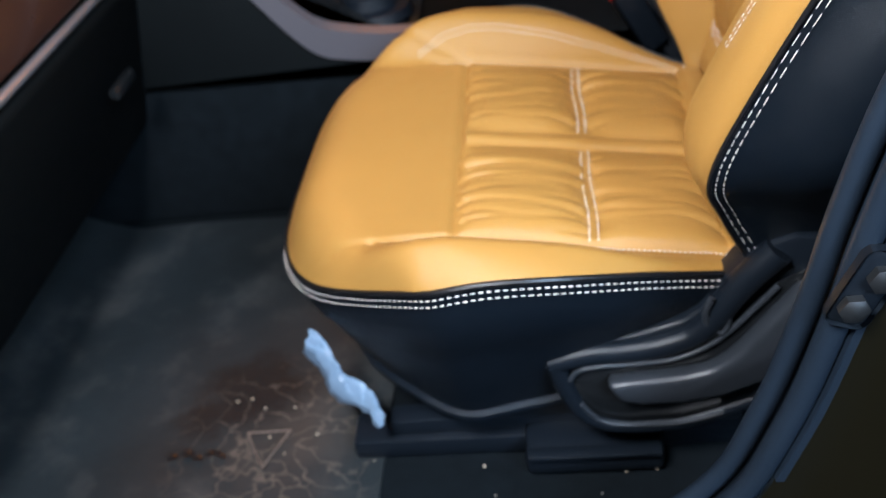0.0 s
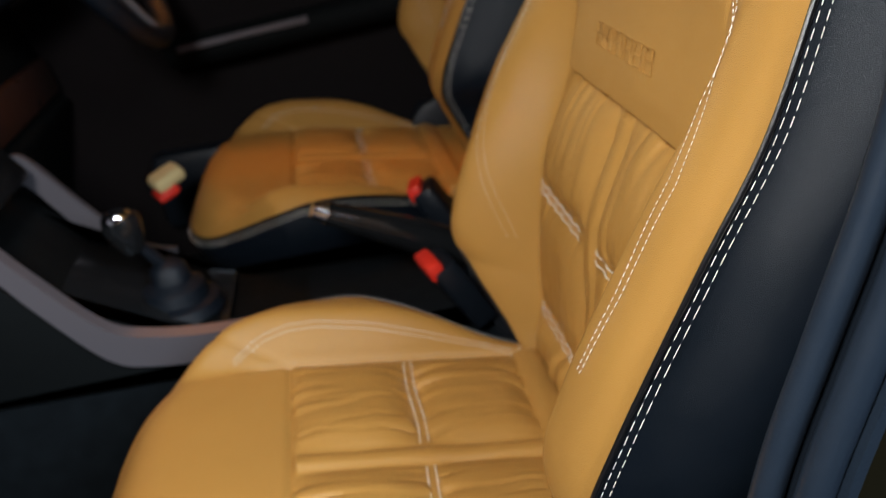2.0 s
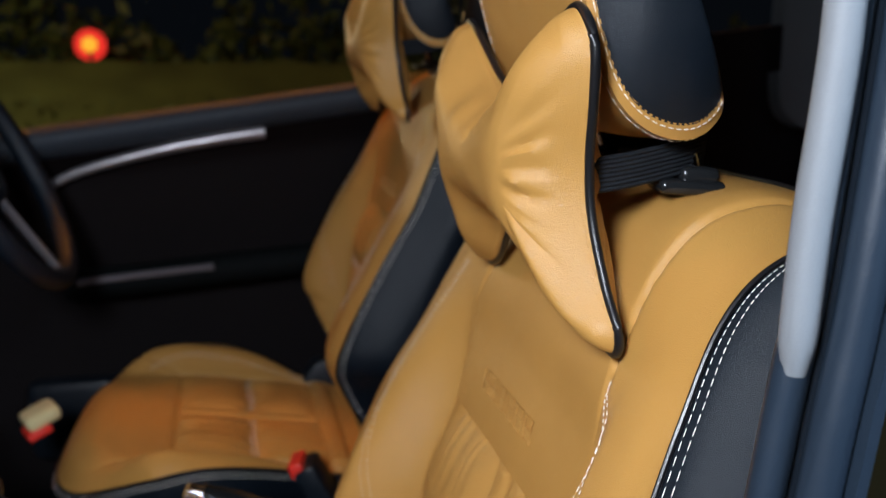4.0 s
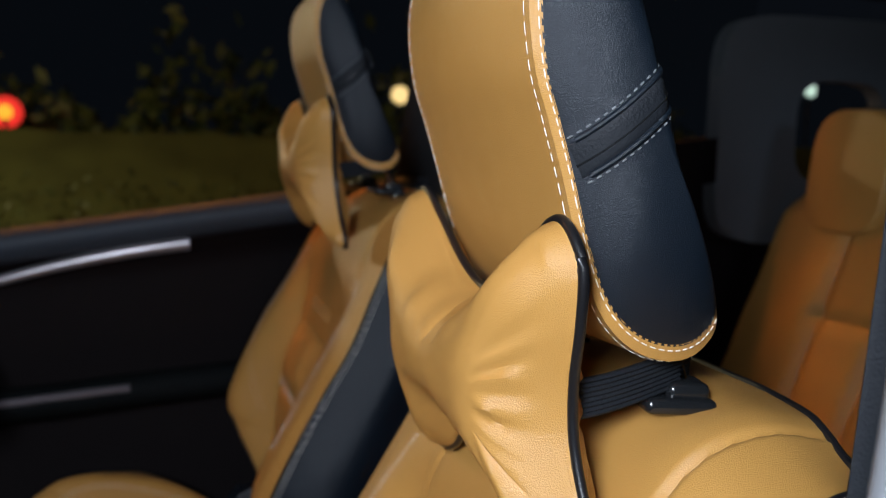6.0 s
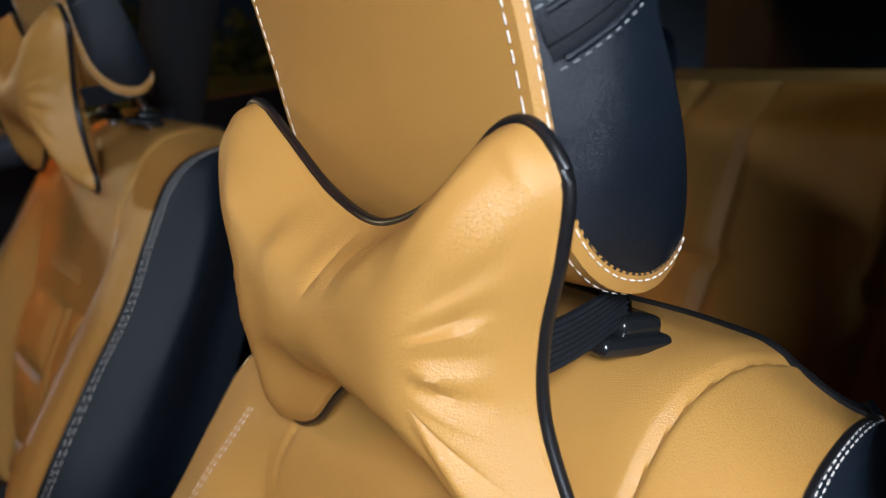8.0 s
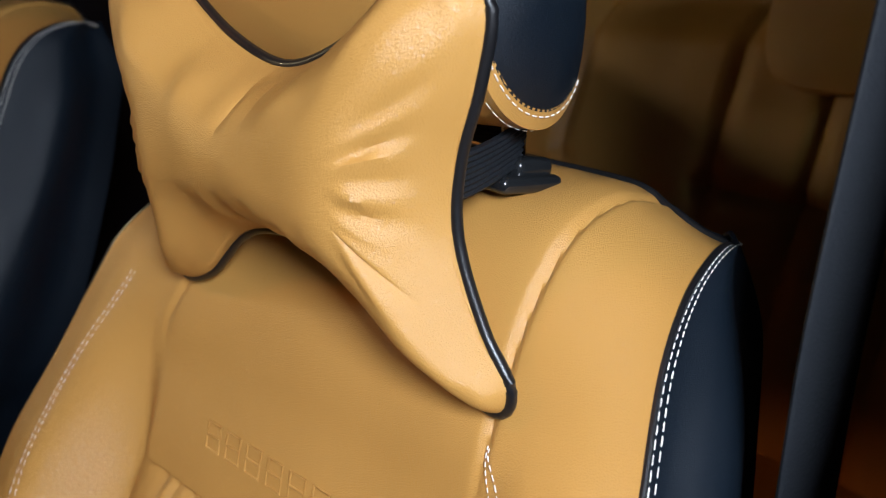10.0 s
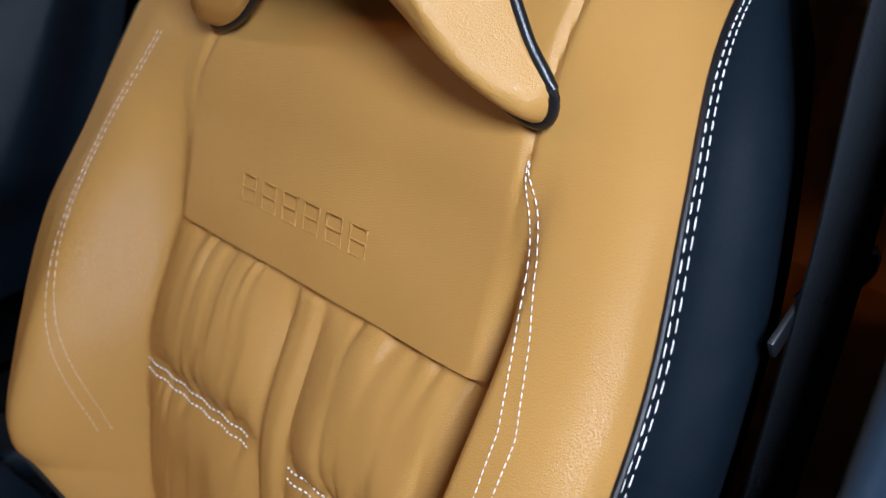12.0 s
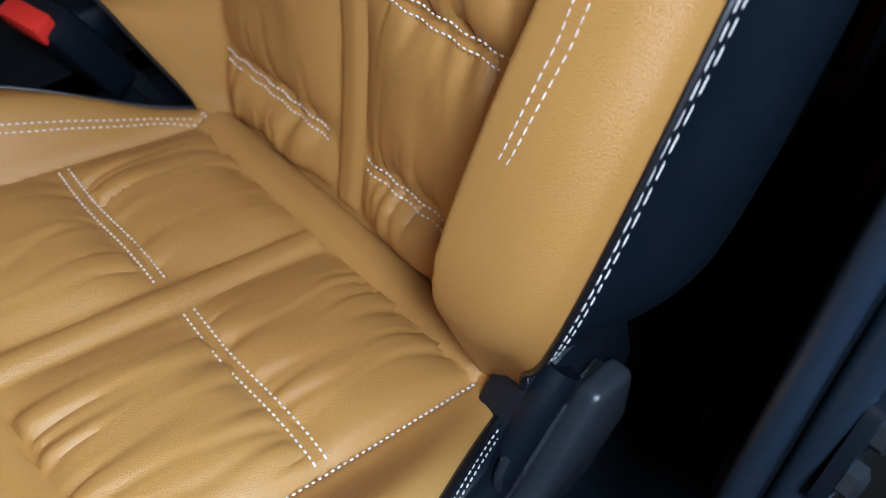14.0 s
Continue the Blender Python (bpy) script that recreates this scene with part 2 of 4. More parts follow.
def block(size, centre=(0, 0, 0), bevel=0.004, turn=(0, 0, 0), segs=2, bm=None):
    bm = bm or bmesh.new()
    made = bmesh.ops.create_cube(bm, size=1.0)["verts"]
    bmesh.ops.transform(bm, matrix=pose(*centre, *turn) @ Matrix.Diagonal((*size, 1)), verts=made)
    if bevel:
        edges = list({e for v in made for e in v.link_edges})
        bmesh.ops.bevel(bm, geom=edges, offset=bevel, segments=segs, affect="EDGES", profile=0.5)
    return bm


def extrude_outline(points, depth_vec, bevel=0.0, segs=2):
    """A closed outline pushed along depth_vec, bevelled."""
    bm = bmesh.new()
    face = bm.faces.new([bm.verts.new(p) for p in points])
    made = bmesh.ops.extrude_face_region(bm, geom=[face])["geom"]
    bmesh.ops.translate(bm, vec=depth_vec, verts=[g for g in made if isinstance(g, bmesh.types.BMVert)])
    bmesh.ops.recalc_face_normals(bm, faces=bm.faces[:])
    if bevel:
        bmesh.ops.bevel(bm, geom=bm.edges[:], offset=bevel, segments=segs, affect="EDGES", profile=0.5, clamp_overlap=True)
    return bm


def spun(profile, sides=24, matrix=None):
    """A turned solid from (radius, height) pairs about z."""
    bm = bmesh.new()
    rings = [[bm.verts.new((r * math.cos(k * math.tau / sides), r * math.sin(k * math.tau / sides), h)) for k in range(sides)] for r, h in profile]
    for a, b in zip(rings, rings[1:]):
        for k in range(sides):
            bm.faces.new((a[k], a[(k + 1) % sides], b[(k + 1) % sides], b[k]))
    bm.faces.new(rings[0][::-1]), bm.faces.new(rings[-1])
    if matrix:
        bmesh.ops.transform(bm, matrix=matrix, verts=bm.verts[:])
    return bm


def part(name, bm, mat, parent=None, label="", kind="", flat=False):
    me = bpy.data.meshes.new(name)
    for f in bm.faces:
        f.smooth = not flat
    bm.to_mesh(me)
    bm.free()
    me.materials.append(mat)
    if not flat:
        me.set_sharp_from_angle(angle=radians(42))
    ob = new(name, me)
    if parent:
        ob.parent = parent
    return tagged(ob, label, kind=kind)


def thing(name, label, category, at=(0, 0, 0), group="", kind=""):
    ob = new(name)
    ob.empty_display_size = 0.05
    ob.location = at
    return tagged(ob, label, category, group, kind)


def stitches(f, normal, count, length, radius, bm, fill=0.62):
    """Short thread stitches lying along the curve f(0..1)."""
    for i in range(count):
        a, b = Vector(f((i + 0.5 - fill / 2) / count)), Vector(f((i + 0.5 + fill / 2) / count))
        d = b - a
        if d.length < 1e-5:
            continue
        n = Vector(normal((i + 0.5) / count)).normalized()
        s = d.normalized().cross(n).normalized() * radius
        up = n * radius
        mid_a, mid_b = a + d * 0.18, b - d * 0.18
        quads = []
        for p in (mid_a, mid_b):
            quads.append([bm.verts.new(p + s), bm.verts.new(p + s * 0.55 + up), bm.verts.new(p - s * 0.55 + up), bm.verts.new(p - s)])
        va, vb = bm.verts.new(a), bm.verts.new(b)
        for k in range(3):
            bm.faces.new((quads[0][k], quads[1][k], quads[1][k + 1], quads[0][k + 1]))
            bm.faces.new((va, quads[0][k], quads[0][k + 1]))
            bm.faces.new((vb, quads[1][k + 1], quads[1][k]))
    return bm


# ---- the front seats ----
def half_width(x):
    return 0.212 + 0.016 * smooth01(-0.12, -0.03, x) - 0.064 * smooth01(0.0, 0.19, x)


def folds(u, w, edge, size, seed):
    """Gathers that run away from a seam: u along the seam, edge the distance from it."""
    bend = 0.012 * noise.noise(Vector((u * 13 + seed, w * 16, seed * 1.7)))
    n = noise.noise(Vector(((u + bend) * 58 + seed * 7, w * 5, seed)))
    reach = 0.012 + 0.034 * max(0.0, noise.noise(Vector((u * 34 + seed * 3.1, 0.5, seed))) + 0.22)
    return size * math.exp(-edge / reach) * (1.5 * n + 0.45 - 1.25 * math.exp(-(n / 0.13) ** 2))


def puff(a, p=3.2):
    return max(0.0, 1 - abs(2 * a - 1) ** p)


def quilt(u, w, us, ws, seed):
    """Padded cells: u across the gathers' seams, w along them; us and ws are the cells' bounds."""
    for i, (u0, u1) in enumerate(us):
        for j, (w0, w1) in enumerate(ws):
            if u0 <= u <= u1 and w0 <= w <= w1:
                a, b = (u - u0) / (u1 - u0), (w - w0) / (w1 - w0)
                s = seed + 3.7 * i + 1.9 * j
                pw = puff(b, 4)
                h = 0.0105 * puff(a) * pw
                h += pw * (folds(w, u, u - u0, 0.0030, s) + folds(w, u, u1 - u, 0.0030, s + 5))
                h += 0.0016 * pw * puff(a, 2) * noise.noise(Vector((u * 18, w * 45, s)))
                return h
    return 0.0


CUSHION_U = ((-0.044, 0.0515), (0.0585, 0.150))
CUSHION_W = ((-0.141, -0.0105), (0.0105, 0.141))


def cushion_at(x, v):
    z = 0.357 - 0.165 * (x + 0.045) if x > -0.045 else 0.357 + 0.05 * (-0.045 - x)
    s = abs(v)
    w = half_width(x)
    z += 0.034 * smooth01(0.143, 0.190, s) * (1 - 0.5 * smooth01(0.02, 0.16, x))
    z -= 0.0045 * math.exp(-((s - (0.1395 if v < 0 else 0.147)) / 0.0032) ** 2) * smooth01(-0.10, -0.06, x)
    z -= 0.0030 * math.exp(-((x + 0.047) / 0.003) ** 2) * (s < 0.147)
    for (xa, va), (xb, vb) in (((-0.190, -0.095), (-0.166, -0.121)), ((-0.166, -0.121), (-0.138, -0.135)), ((-0.138, -0.135), (-0.107, -0.1415)), ((-0.107, -0.1415), (-0.055, -0.1395)), ((-0.17, 0.205), (-0.047, 0.147))):
        u = min(1.0, max(0.0, ((x - xa) * (xb - xa) + (v - va) * (vb - va)) / ((xb - xa) ** 2 + (vb - va) ** 2)))
        z -= 0.0022 * math.exp(-(math.hypot(x - xa - u * (xb - xa), v - va - u * (vb - va)) / 0.0028) ** 2)
    z += quilt(x, v, CUSHION_U, CUSHION_W, 2.0)
    if -0.044 < x < 0.15:
        z += 0.0048 * math.exp(-(v / 0.0085) ** 4)
    if x > 0.15:
        z += 0.008 * puff(min(1.0, (x - 0.152) / 0.03)) * (s < 0.15)
    z += 0.0008 * noise.noise(Vector((x * 16, v * 16, 3.0)))
    return z


RIM = [(-0.21, 0.300), (-0.165, 0.308), (-0.117, 0.338), (-0.06, 0.368), (0.0, 0.377), (0.05, 0.366), (0.10, 0.345), (0.15, 0.321), (0.22, 0.310)]


def rim_height(x):
    return sum(rim_line(x + d) for d in (-0.030, -0.020, -0.010, 0.0, 0.010, 0.020, 0.030)) / 7


def rim_line(x):
    for (x0, z0), (x1, z1) in zip(RIM, RIM[1:]):
        if x <= x1:
            u = max(0.0, (x - x0) / (x1 - x0))
            return z0 + (z1 - z0) * u
    return RIM[-1][1]


def cushion_point(a, b):
    q = 2 * b - 1
    q = math.copysign(abs(q) ** 0.92, q)
    xf = -0.206 + 0.140 * abs(q) ** (2.8 if q < 0 else 5.0)
    x = xf + (0.215 - xf) * a ** 1.15
    w = half_width(x)
    v = q * w * (0.945 if q < 0 else 1.0)
    w = w * (0.945 if q < 0 else 1.0)
    d = ((x - xf + 1e-4) ** -3 + ((w - abs(v)) * 1.7 + 1e-4) ** -3) ** (-1 / 3)
    k = max(0.0, 1 - d / 0.062) ** 2.2
    z = cushion_at(x, v)
    return (x, v, z + (rim_height(x) - z) * k)


def rim_raw(s):
    if s < 0.36:
        return cushion_point((1 - s / 0.36) * 0.93, 0.0)
    if s > 0.64:
        return cushion_point((s - 0.64) / 0.36 * 0.93, 1.0)
    return cushion_point(0.0, (s - 0.36) / 0.28)


RIM_PTS = [Vector(rim_raw(k / 700)) for k in range(701)]
RIM_PTS = [sum((RIM_PTS[min(700, max(0, k + d))] for d in range(-min(16, k, 700 - k), min(16, k, 700 - k) + 1)), Vector()) / (2 * min(16, k, 700 - k) + 1) for k in range(701)]
RIM_LEN = np.concatenate([[0.0], np.cumsum([(q - p).length for p, q in zip(RIM_PTS, RIM_PTS[1:])])])


def rim_point(s, drop=0.0, out=0.0):
    """The piping round the cushion by length: 0 at the rear of one side, through the front, to 1."""
    f = min(max(s, 0.0), 1.0) * RIM_LEN[-1]
    i = min(int(np.searchsorted(RIM_LEN, f)), 700)
    i = max(1, i)
    u = (f - RIM_LEN[i - 1]) / max(1e-9, RIM_LEN[i] - RIM_LEN[i - 1])
    x, v, z = RIM_PTS[i - 1].lerp(RIM_PTS[i], float(u))
    q = Vector((x * 0.55 if x < 0 else 0.0, v, 0)).normalized()
    return (x + q.x * out, v + q.y * out, z - drop)


def cushion_side(u, w):
    x, v, z = rim_point(u)
    q = Vector((x * 0.55 if x < 0 else 0.0, v, 0)).normalized()
    out = 0.005 * math.sin(min(1.0, w * 2.2) * math.pi) - (0.042 + 0.024 * smooth01(-0.10, 0.03, x)) * w ** 1.45
    base = 0.195 if abs(v) > 0.12 else 0.20
    zz = z + (base - z) * w + 0.002 * noise.noise(Vector((x * 20, v * 20, w * 3)))
    return (x + q.x * out, v + q.y * out, zz)


# the backrest: lines up its middle and up its piped edge, as (x, z) and (x, v, z)
BACK_MID = [(0.172, 0.275), (0.188, 0.37), (0.194, 0.43), (0.200, 0.50), (0.229, 0.575), (0.240, 0.635), (0.252, 0.695), (0.270, 0.745), (0.300, 0.776), (0.340, 0.786), (0.384, 0.780)]
BACK_EDGE = [(0.178, 0.150, 0.290), (0.132, 0.185, 0.388), (0.119, 0.206, 0.432), (0.137, 0.212, 0.485), (0.180, 0.210, 0.566), (0.216, 0.204, 0.625), (0.246, 0.191, 0.687), (0.270, 0.180, 0.731), (0.297, 0.173, 0.756), (0.334, 0.166, 0.767), (0.368, 0.158, 0.762)]
PANEL_SHIFT = 0.010
BACK_U = ((0.330, 0.3665), (0.3735, 0.4815), (0.4885, 0.5785))
BACK_W = ((-0.139, -0.0125), (0.0125, 0.139))


def wide(z):
    """The console-side bolster bulges further out than the door-side one."""
    return 0.032 * smooth01(0.45, 0.58, z) * (1 - smooth01(0.69, 0.76, z))


def back_point(t, b):
    q = 2 * b - 1
    xm, zm = along(BACK_MID, t)
    xe, ve, ze = along(BACK_EDGE, t)
    ve += wide(ze) if q > 0 else 0.0
    v = q * ve
    pv = v - PANEL_SHIFT
    s = abs(pv) if zm < 0.66 else abs(v - PANEL_SHIFT * (1 - smooth01(0.66, 0.72, zm)))
    up = smooth01(0.61, 0.715, zm)
    inner = min(0.134, ve * 0.78)
    low_s = smooth01(inner, min(inner + (0.022 if q < 0 else 0.060), ve), s)
    k = low_s * (1 - up) + smooth01(0.04, ve, s) * up
    crown = 0.005 * (1 - up) * puff(min(1.0, max(0.0, (s - inner - 0.006) / max(0.01, ve - inner - 0.006))), 2)
    roll = 0.003 * smooth01(ve - 0.03, ve, abs(v))
    x = xm + (xe - xm) * k - crown + roll * (1 - 0.5 * up)
    kz = low_s * (1 - up) + smooth01(0.095, ve, s) * up
    z = zm + (ze - zm) * kz
    lift = quilt(zm, pv, BACK_U, BACK_W, 9.0)
    if 0.33 < zm < 0.578:
        lift += 0.0040 * math.exp(-(pv / 0.0095) ** 4)
    x -= lift * 1.15
    if zm >= 0.5795 and s < 0.139:
        x -= 0.0085 * smooth01(0.5795, 0.5835, zm) * (1 - smooth01(0.590, 0.66, zm)) * smooth01(0.139, 0.120, s)
    # seams over the shoulders
    if zm > 0.6:
        seam = 0.127 - 0.010 * smooth01(0.66, 0.72, zm)
        x += 0.0028 * math.exp(-((s - seam) / 0.0024) ** 2) * smooth01(0.64, 0.70, zm)
        z -= 0.0028 * math.exp(-((s - seam) / 0.0024) ** 2) * smooth01(0.72, 0.77, zm)
    x += 0.0009 * noise.noise(Vector((z * 17, v * 17, 8.0)))
    return (x, v, z)


def rear_x(z):
    return 0.284 + 0.33 * (z - 0.40) - 0.030 * smooth01(0.71, 0.775, z)


def edge_line(t, side=-1, out=0.0, back=0.0):
    x, v, z = along(BACK_EDGE, t)
    x0 = x + 0.003
    return (x0 + back, side * (v + out + (wide(z) if side > 0 else 0.0)), z)


def back_side(t, r, side):
    x, v, z = edge_line(t, side)
    v = abs(v)
    xr = max(rear_x(z), x + 0.006)
    out = 0.019 * math.sin(math.pi * min(1.0, r * 1.2)) ** 2 * smooth01(0.36, 0.45, z) * (1 - 0.6 * smooth01(0.68, 0.77, z))
    out += 0.0012 * noise.noise(Vector((x * 14, z * 14, r * 3 + side)))
    return (x + (xr - x) * r, side * (v + out - 0.012 * r), z)


def back_rear(t, b):
    q = 2 * b - 1
    x, v, z = edge_line(t, 1 if q > 0 else -1)
    v = abs(v)
    xr = max(rear_x(z), x + 0.006)
    p = Vector((xr + 0.022 * (1 - q * q), q * (v - 0.012), z))
    return tuple(p.lerp(Vector(back_point(1.0, b)) + Vector((0.001, 0, -0.002)), smooth01(0.80, 1.0, t)))


HEAD = [(0.228, 0.905), (0.239, 0.868), (0.252, 0.838), (0.271, 0.820), (0.293, 0.814), (0.309, 0.820), (0.316, 0.836),
        (0.302, 0.868), (0.288, 0.902), (0.276, 0.940), (0.263, 0.978), (0.252, 1.012), (0.240, 1.030), (0.226, 1.036), (0.213, 1.020),
        (0.208, 0.990), (0.212, 0.955), (0.220, 0.930)]


def head_loop(s):
    n = len(HEAD)
    f = (s % 1.0) * n
    i = int(f)
    u = f - i
    p = [HEAD[(i + k) % n] for k in (-1, 0, 1, 2)]
    return tuple(0.5 * (2 * b + (c - a) * u + (2 * a - 5 * b + 4 * c - d) * u * u + (3 * b - a - 3 * c + d) * u ** 3) for a, b, c, d in zip(*p))


def head_point(s, v):
    x, z = head_loop(s)
    k = 1 + 0.03 * (1 - (v / 0.098) ** 2)
    return (0.268 + (x - 0.268) * k, v, 0.925 + (z - 0.925) * k)


def head_side(s, e, side):
    x, z = head_loop(s)
    return (0.268 + (x - 0.268) * (1 - e), side * (0.098 + 0.021 * (1 - (1 - e) ** 2.6)), 0.925 + (z - 0.925) * (1 - e))


def head_on_side(x, z, side):
    """The place on the headrest's side dome over (x, z)."""
    ang, r = math.atan2(z - 0.925, x - 0.268), math.hypot(x - 0.268, z - 0.925)
    best = min((abs(math.remainder(math.atan2(p[1] - 0.925, p[0] - 0.268) - ang, math.tau)), math.hypot(p[0] - 0.268, p[1] - 0.925)) for p in (head_loop(k / 240) for k in range(240)))
    e = max(0.0, 1 - r / best[1])
    return (x, side * (0.0982 + 0.021 * (1 - (1 - e) ** 2.6)), z)


def loop_sheet(s0, s1, v0, v1, nu, nv):
    return sheet(lambda a, b: head_point(s0 + (s1 - s0) * a, v0 + (v1 - v0) * b), nu, nv)


def normals_out(bm, centre):
    bmesh.ops.recalc_face_normals(bm, faces=bm.faces[:])
    c = Vector(centre)
    s = sum((f.calc_center_median() - c).dot(f.normal) * f.calc_area() for f in bm.faces)
    if s < 0:
        bmesh.ops.reverse_faces(bm, faces=bm.faces[:])
    return bm


def seat(at, lever_side, label):
    s = thing("front_seat", label, "car seat", at, "front seats")
    cushion = part("cushion", normals_out(sheet(cushion_point, 170, 190), (0, 0, 0.2)), TAN, s, "tan leather cushion with quilted middle panel")
    skirt = part("cushion_side", normals_out(sheet(cushion_side, 120, 14), (0, 0, 0.28)), BLACK_LEATHER, s, "black leather skirt of the cushion")
    # under-cover and hem
    hem = [cushion_side(k / 90, 1.0) for k in range(91)]
    part("hem", tube([(x, v, z - 0.001) for x, v, z in hem], 0.006, 8), BLACK_LEATHER, skirt, "padded black hem")
    base = bmesh.new()
    block((0.26, 0.27, 0.06), (0.06, 0, 0.175), 0.01, bm=base)
    part("seat_pan", base, PLASTIC, s, "black seat pan below the cushion")
    for sd in (-1, 1):
        rail = block((0.37, 0.038, 0.022), (0.02, sd * 0.125, 0.131), 0.004)
        block((0.30, 0.022, 0.02), (0.02, sd * 0.125, 0.148), 0.003, bm=rail)
        part("seat_rail", rail, PLASTIC, s, "black seat rail on the floor")
        foot = block((0.115, 0.045, 0.026), (0.045, sd * 0.150, 0.136), 0.006)
        block((0.11, 0.012, 0.004), (0.045, sd * 0.172, 0.150), 0.001, bm=foot)
        part("rail_cover", foot, PLASTIC, s, "black plastic rail cover")
    # piping and thread round the cushion
    part("cushion_piping", tube([rim_point(k / 140, 0.0005, 0.0015) for k in range(141)], 0.0024, 8), PIPING, cushion)
    bm = bmesh.new()
    up = lambda t: (0, 0, 1)
    side_n = lambda t: Vector(rim_point(0.03 + 0.94 * t, -0.7, 1.0)) - Vector(rim_point(0.03 + 0.94 * t))
    stitches(lambda t: rim_point(0.03 + 0.94 * t, 0.0042, 0.0045), side_n, 200, 0.005, 0.00050, bm, 0.70)
    stitches(lambda t: rim_point(0.03 + 0.94 * t, 0.0088, 0.0058), side_n, 200, 0.005, 0.00050, bm, 0.70)
    for sd in (-1, 1):
        for off in ((-0.002, 0.002) if sd > 0 else (0.0022,)):
            def line(t, sd=sd, off=off):
                x = (-0.096 if sd > 0 else -0.075) + (0.258 if sd > 0 else 0.225) * t
                v = off + float(np.interp(x, (-0.096, -0.081, -0.066, -0.045, -0.019, 0.03, 0.079, 0.127, 0.164), (0.154, 0.163, 0.168, 0.172, 0.174, 0.171, 0.165, 0.157, 0.146))) if sd > 0 else -0.1395 - off
                d = (half_width(x) * (0.945 if v < 0 else 1.0) - abs(v)) * 1.7
                z = cushion_at(x, v)
                z += (rim_height(x) - z) * max(0.0, 1 - d / 0.062) ** 2.2
                return (x, v, z + 0.0006)
            stitches(line, up, 62, 0.004, 0.00062, bm)
    for w0, w1 in CUSHION_W:
        for x in (0.0518, 0.0582):
            def line(t, x=x, w0=w0, w1=w1):
                v = w0 + 0.004 + (w1 - w0 - 0.008) * t
                xx = x + 0.0010 * math.sin(t * 7)
                return (xx, v, cushion_at(0.055, v) + 0.0018)
            stitches(line, up, 32, 0.004, 0.00062, bm)
    part("cushion_stitching", bm, THREAD, cushion, "white double stitching", "stuff")
    # backrest
    back = part("backrest", normals_out(sheet(back_point, 210, 190), (0.5, 0, 0.5)), TAN, s, "tan leather backrest with quilted lower panel")
    for sd in (-1, 1):
        side = part("backrest_side", normals_out(sheet(lambda t, r, sd=sd: back_side(t, r, sd), 80, 20), (0.22, 0, 0.55)), BLACK_LEATHER, s, "black leather side of the backrest")
        part("backrest_piping", tube([edge_line(k / 120, sd, 0.0006) for k in range(121)], 0.0016, 8), PIPING, side)
        bm = bmesh.new()
        for off, bk in ((0.0022, 0.0040), (0.0042, 0.0086)):
            def row(t, off=off, bk=bk):
                tt = 0.055 + 0.92 * t
                x, v, z = edge_line(tt, 1)
                r = bk / max(0.012, max(rear_x(z), x + 0.006) - x)
                x, v, z = back_side(tt, r, sd)
                return (x, v + sd * 0.0010, z)
            stitches(row, lambda t: (-0.45, sd, 0.1), 84, 0.004, 0.00033, bm, 0.78)
        for off in (0.0, 0.0042):
            def line(t, off=off):
                tt = (0.315 if sd < 0 else 0.20) + (0.27 if sd < 0 else 0.40) * t
                xe, ve, ze = along(BACK_EDGE, tt)
                ve += wide(ze) if sd > 0 else 0.0
                if sd < 0:
                    v = float(np.interp(ze, (0.46, 0.50, 0.54, 0.595, 0.626, 0.650, 0.675), (0.155, 0.1645, 0.168, 0.166, 0.153, 0.141, 0.120) if off else (0.153, 0.160, 0.162, 0.157, 0.145, 0.130, 0.118)))
                else:
                    v = off - 0.002 + float(np.mean([np.interp(ze + d, (0.40, 0.46, 0.50, 0.55, 0.58, 0.64, 0.665, 0.69), (0.157, 0.172, 0.186, 0.200, 0.206, 0.203, 0.192, 0.172)) for d in (-0.03, -0.02, -0.01, 0, 0.01, 0.02, 0.03)]))
                v = min(v, ve - 0.006)
                x, vv, z = back_point(tt, 0.5 + 0.5 * sd * v / ve)
                return (x - 0.0008, vv, z)
            stitches(line, lambda t: (-1, 0, 0.2), 54, 0.0035, 0.00032 if sd < 0 else 0.00024, bm, 0.75)
        part("backrest_stitching", bm, THREAD, side, "white double stitching", "stuff")
    part("backrest_rear", normals_out(sheet(back_rear, 40, 24), (0.1, 0, 0.55)), BLACK_LEATHER, s, "black rear panel of the backrest")
    part("top_piping", tube([(back_point(1.0, k / 40)[0] + 0.001, back_point(1.0, k / 40)[1], back_point(1.0, k / 40)[2]) for k in range(41)], 0.0024, 8), PIPING, s, "black piping along the top rear edge")
    bm = bmesh.new()
    for zrow in (0.370, 0.485):
        for w0, w1 in BACK_W:
            for dz in (-0.0036, 0.0036):
                def line(t, w0=w0, w1=w1, dz=dz, zrow=zrow):
                    v = PANEL_SHIFT + w0 + 0.005 + (w1 - w0 - 0.01) * t
                    xm, zz = BACK_MID[0]
                    lo, hi = 0.0, 1.0
                    for _ in range(14):
                        mid = (lo + hi) / 2
                        if along(BACK_MID, mid)[1] < zrow + dz:
                            lo = mid
                        else:
                            hi = mid
                    xm, zm = along(BACK_MID, lo)
                    return (xm - 0.0035 - 0.0008 * math.sin(v * 300), v, zm)
                stitches(line, lambda t: (-1, 0, 0.2), 30, 0.004, 0.00062, bm)
    part("quilt_stitching", bm, THREAD, back, "white double stitching across the quilted panel", "stuff")
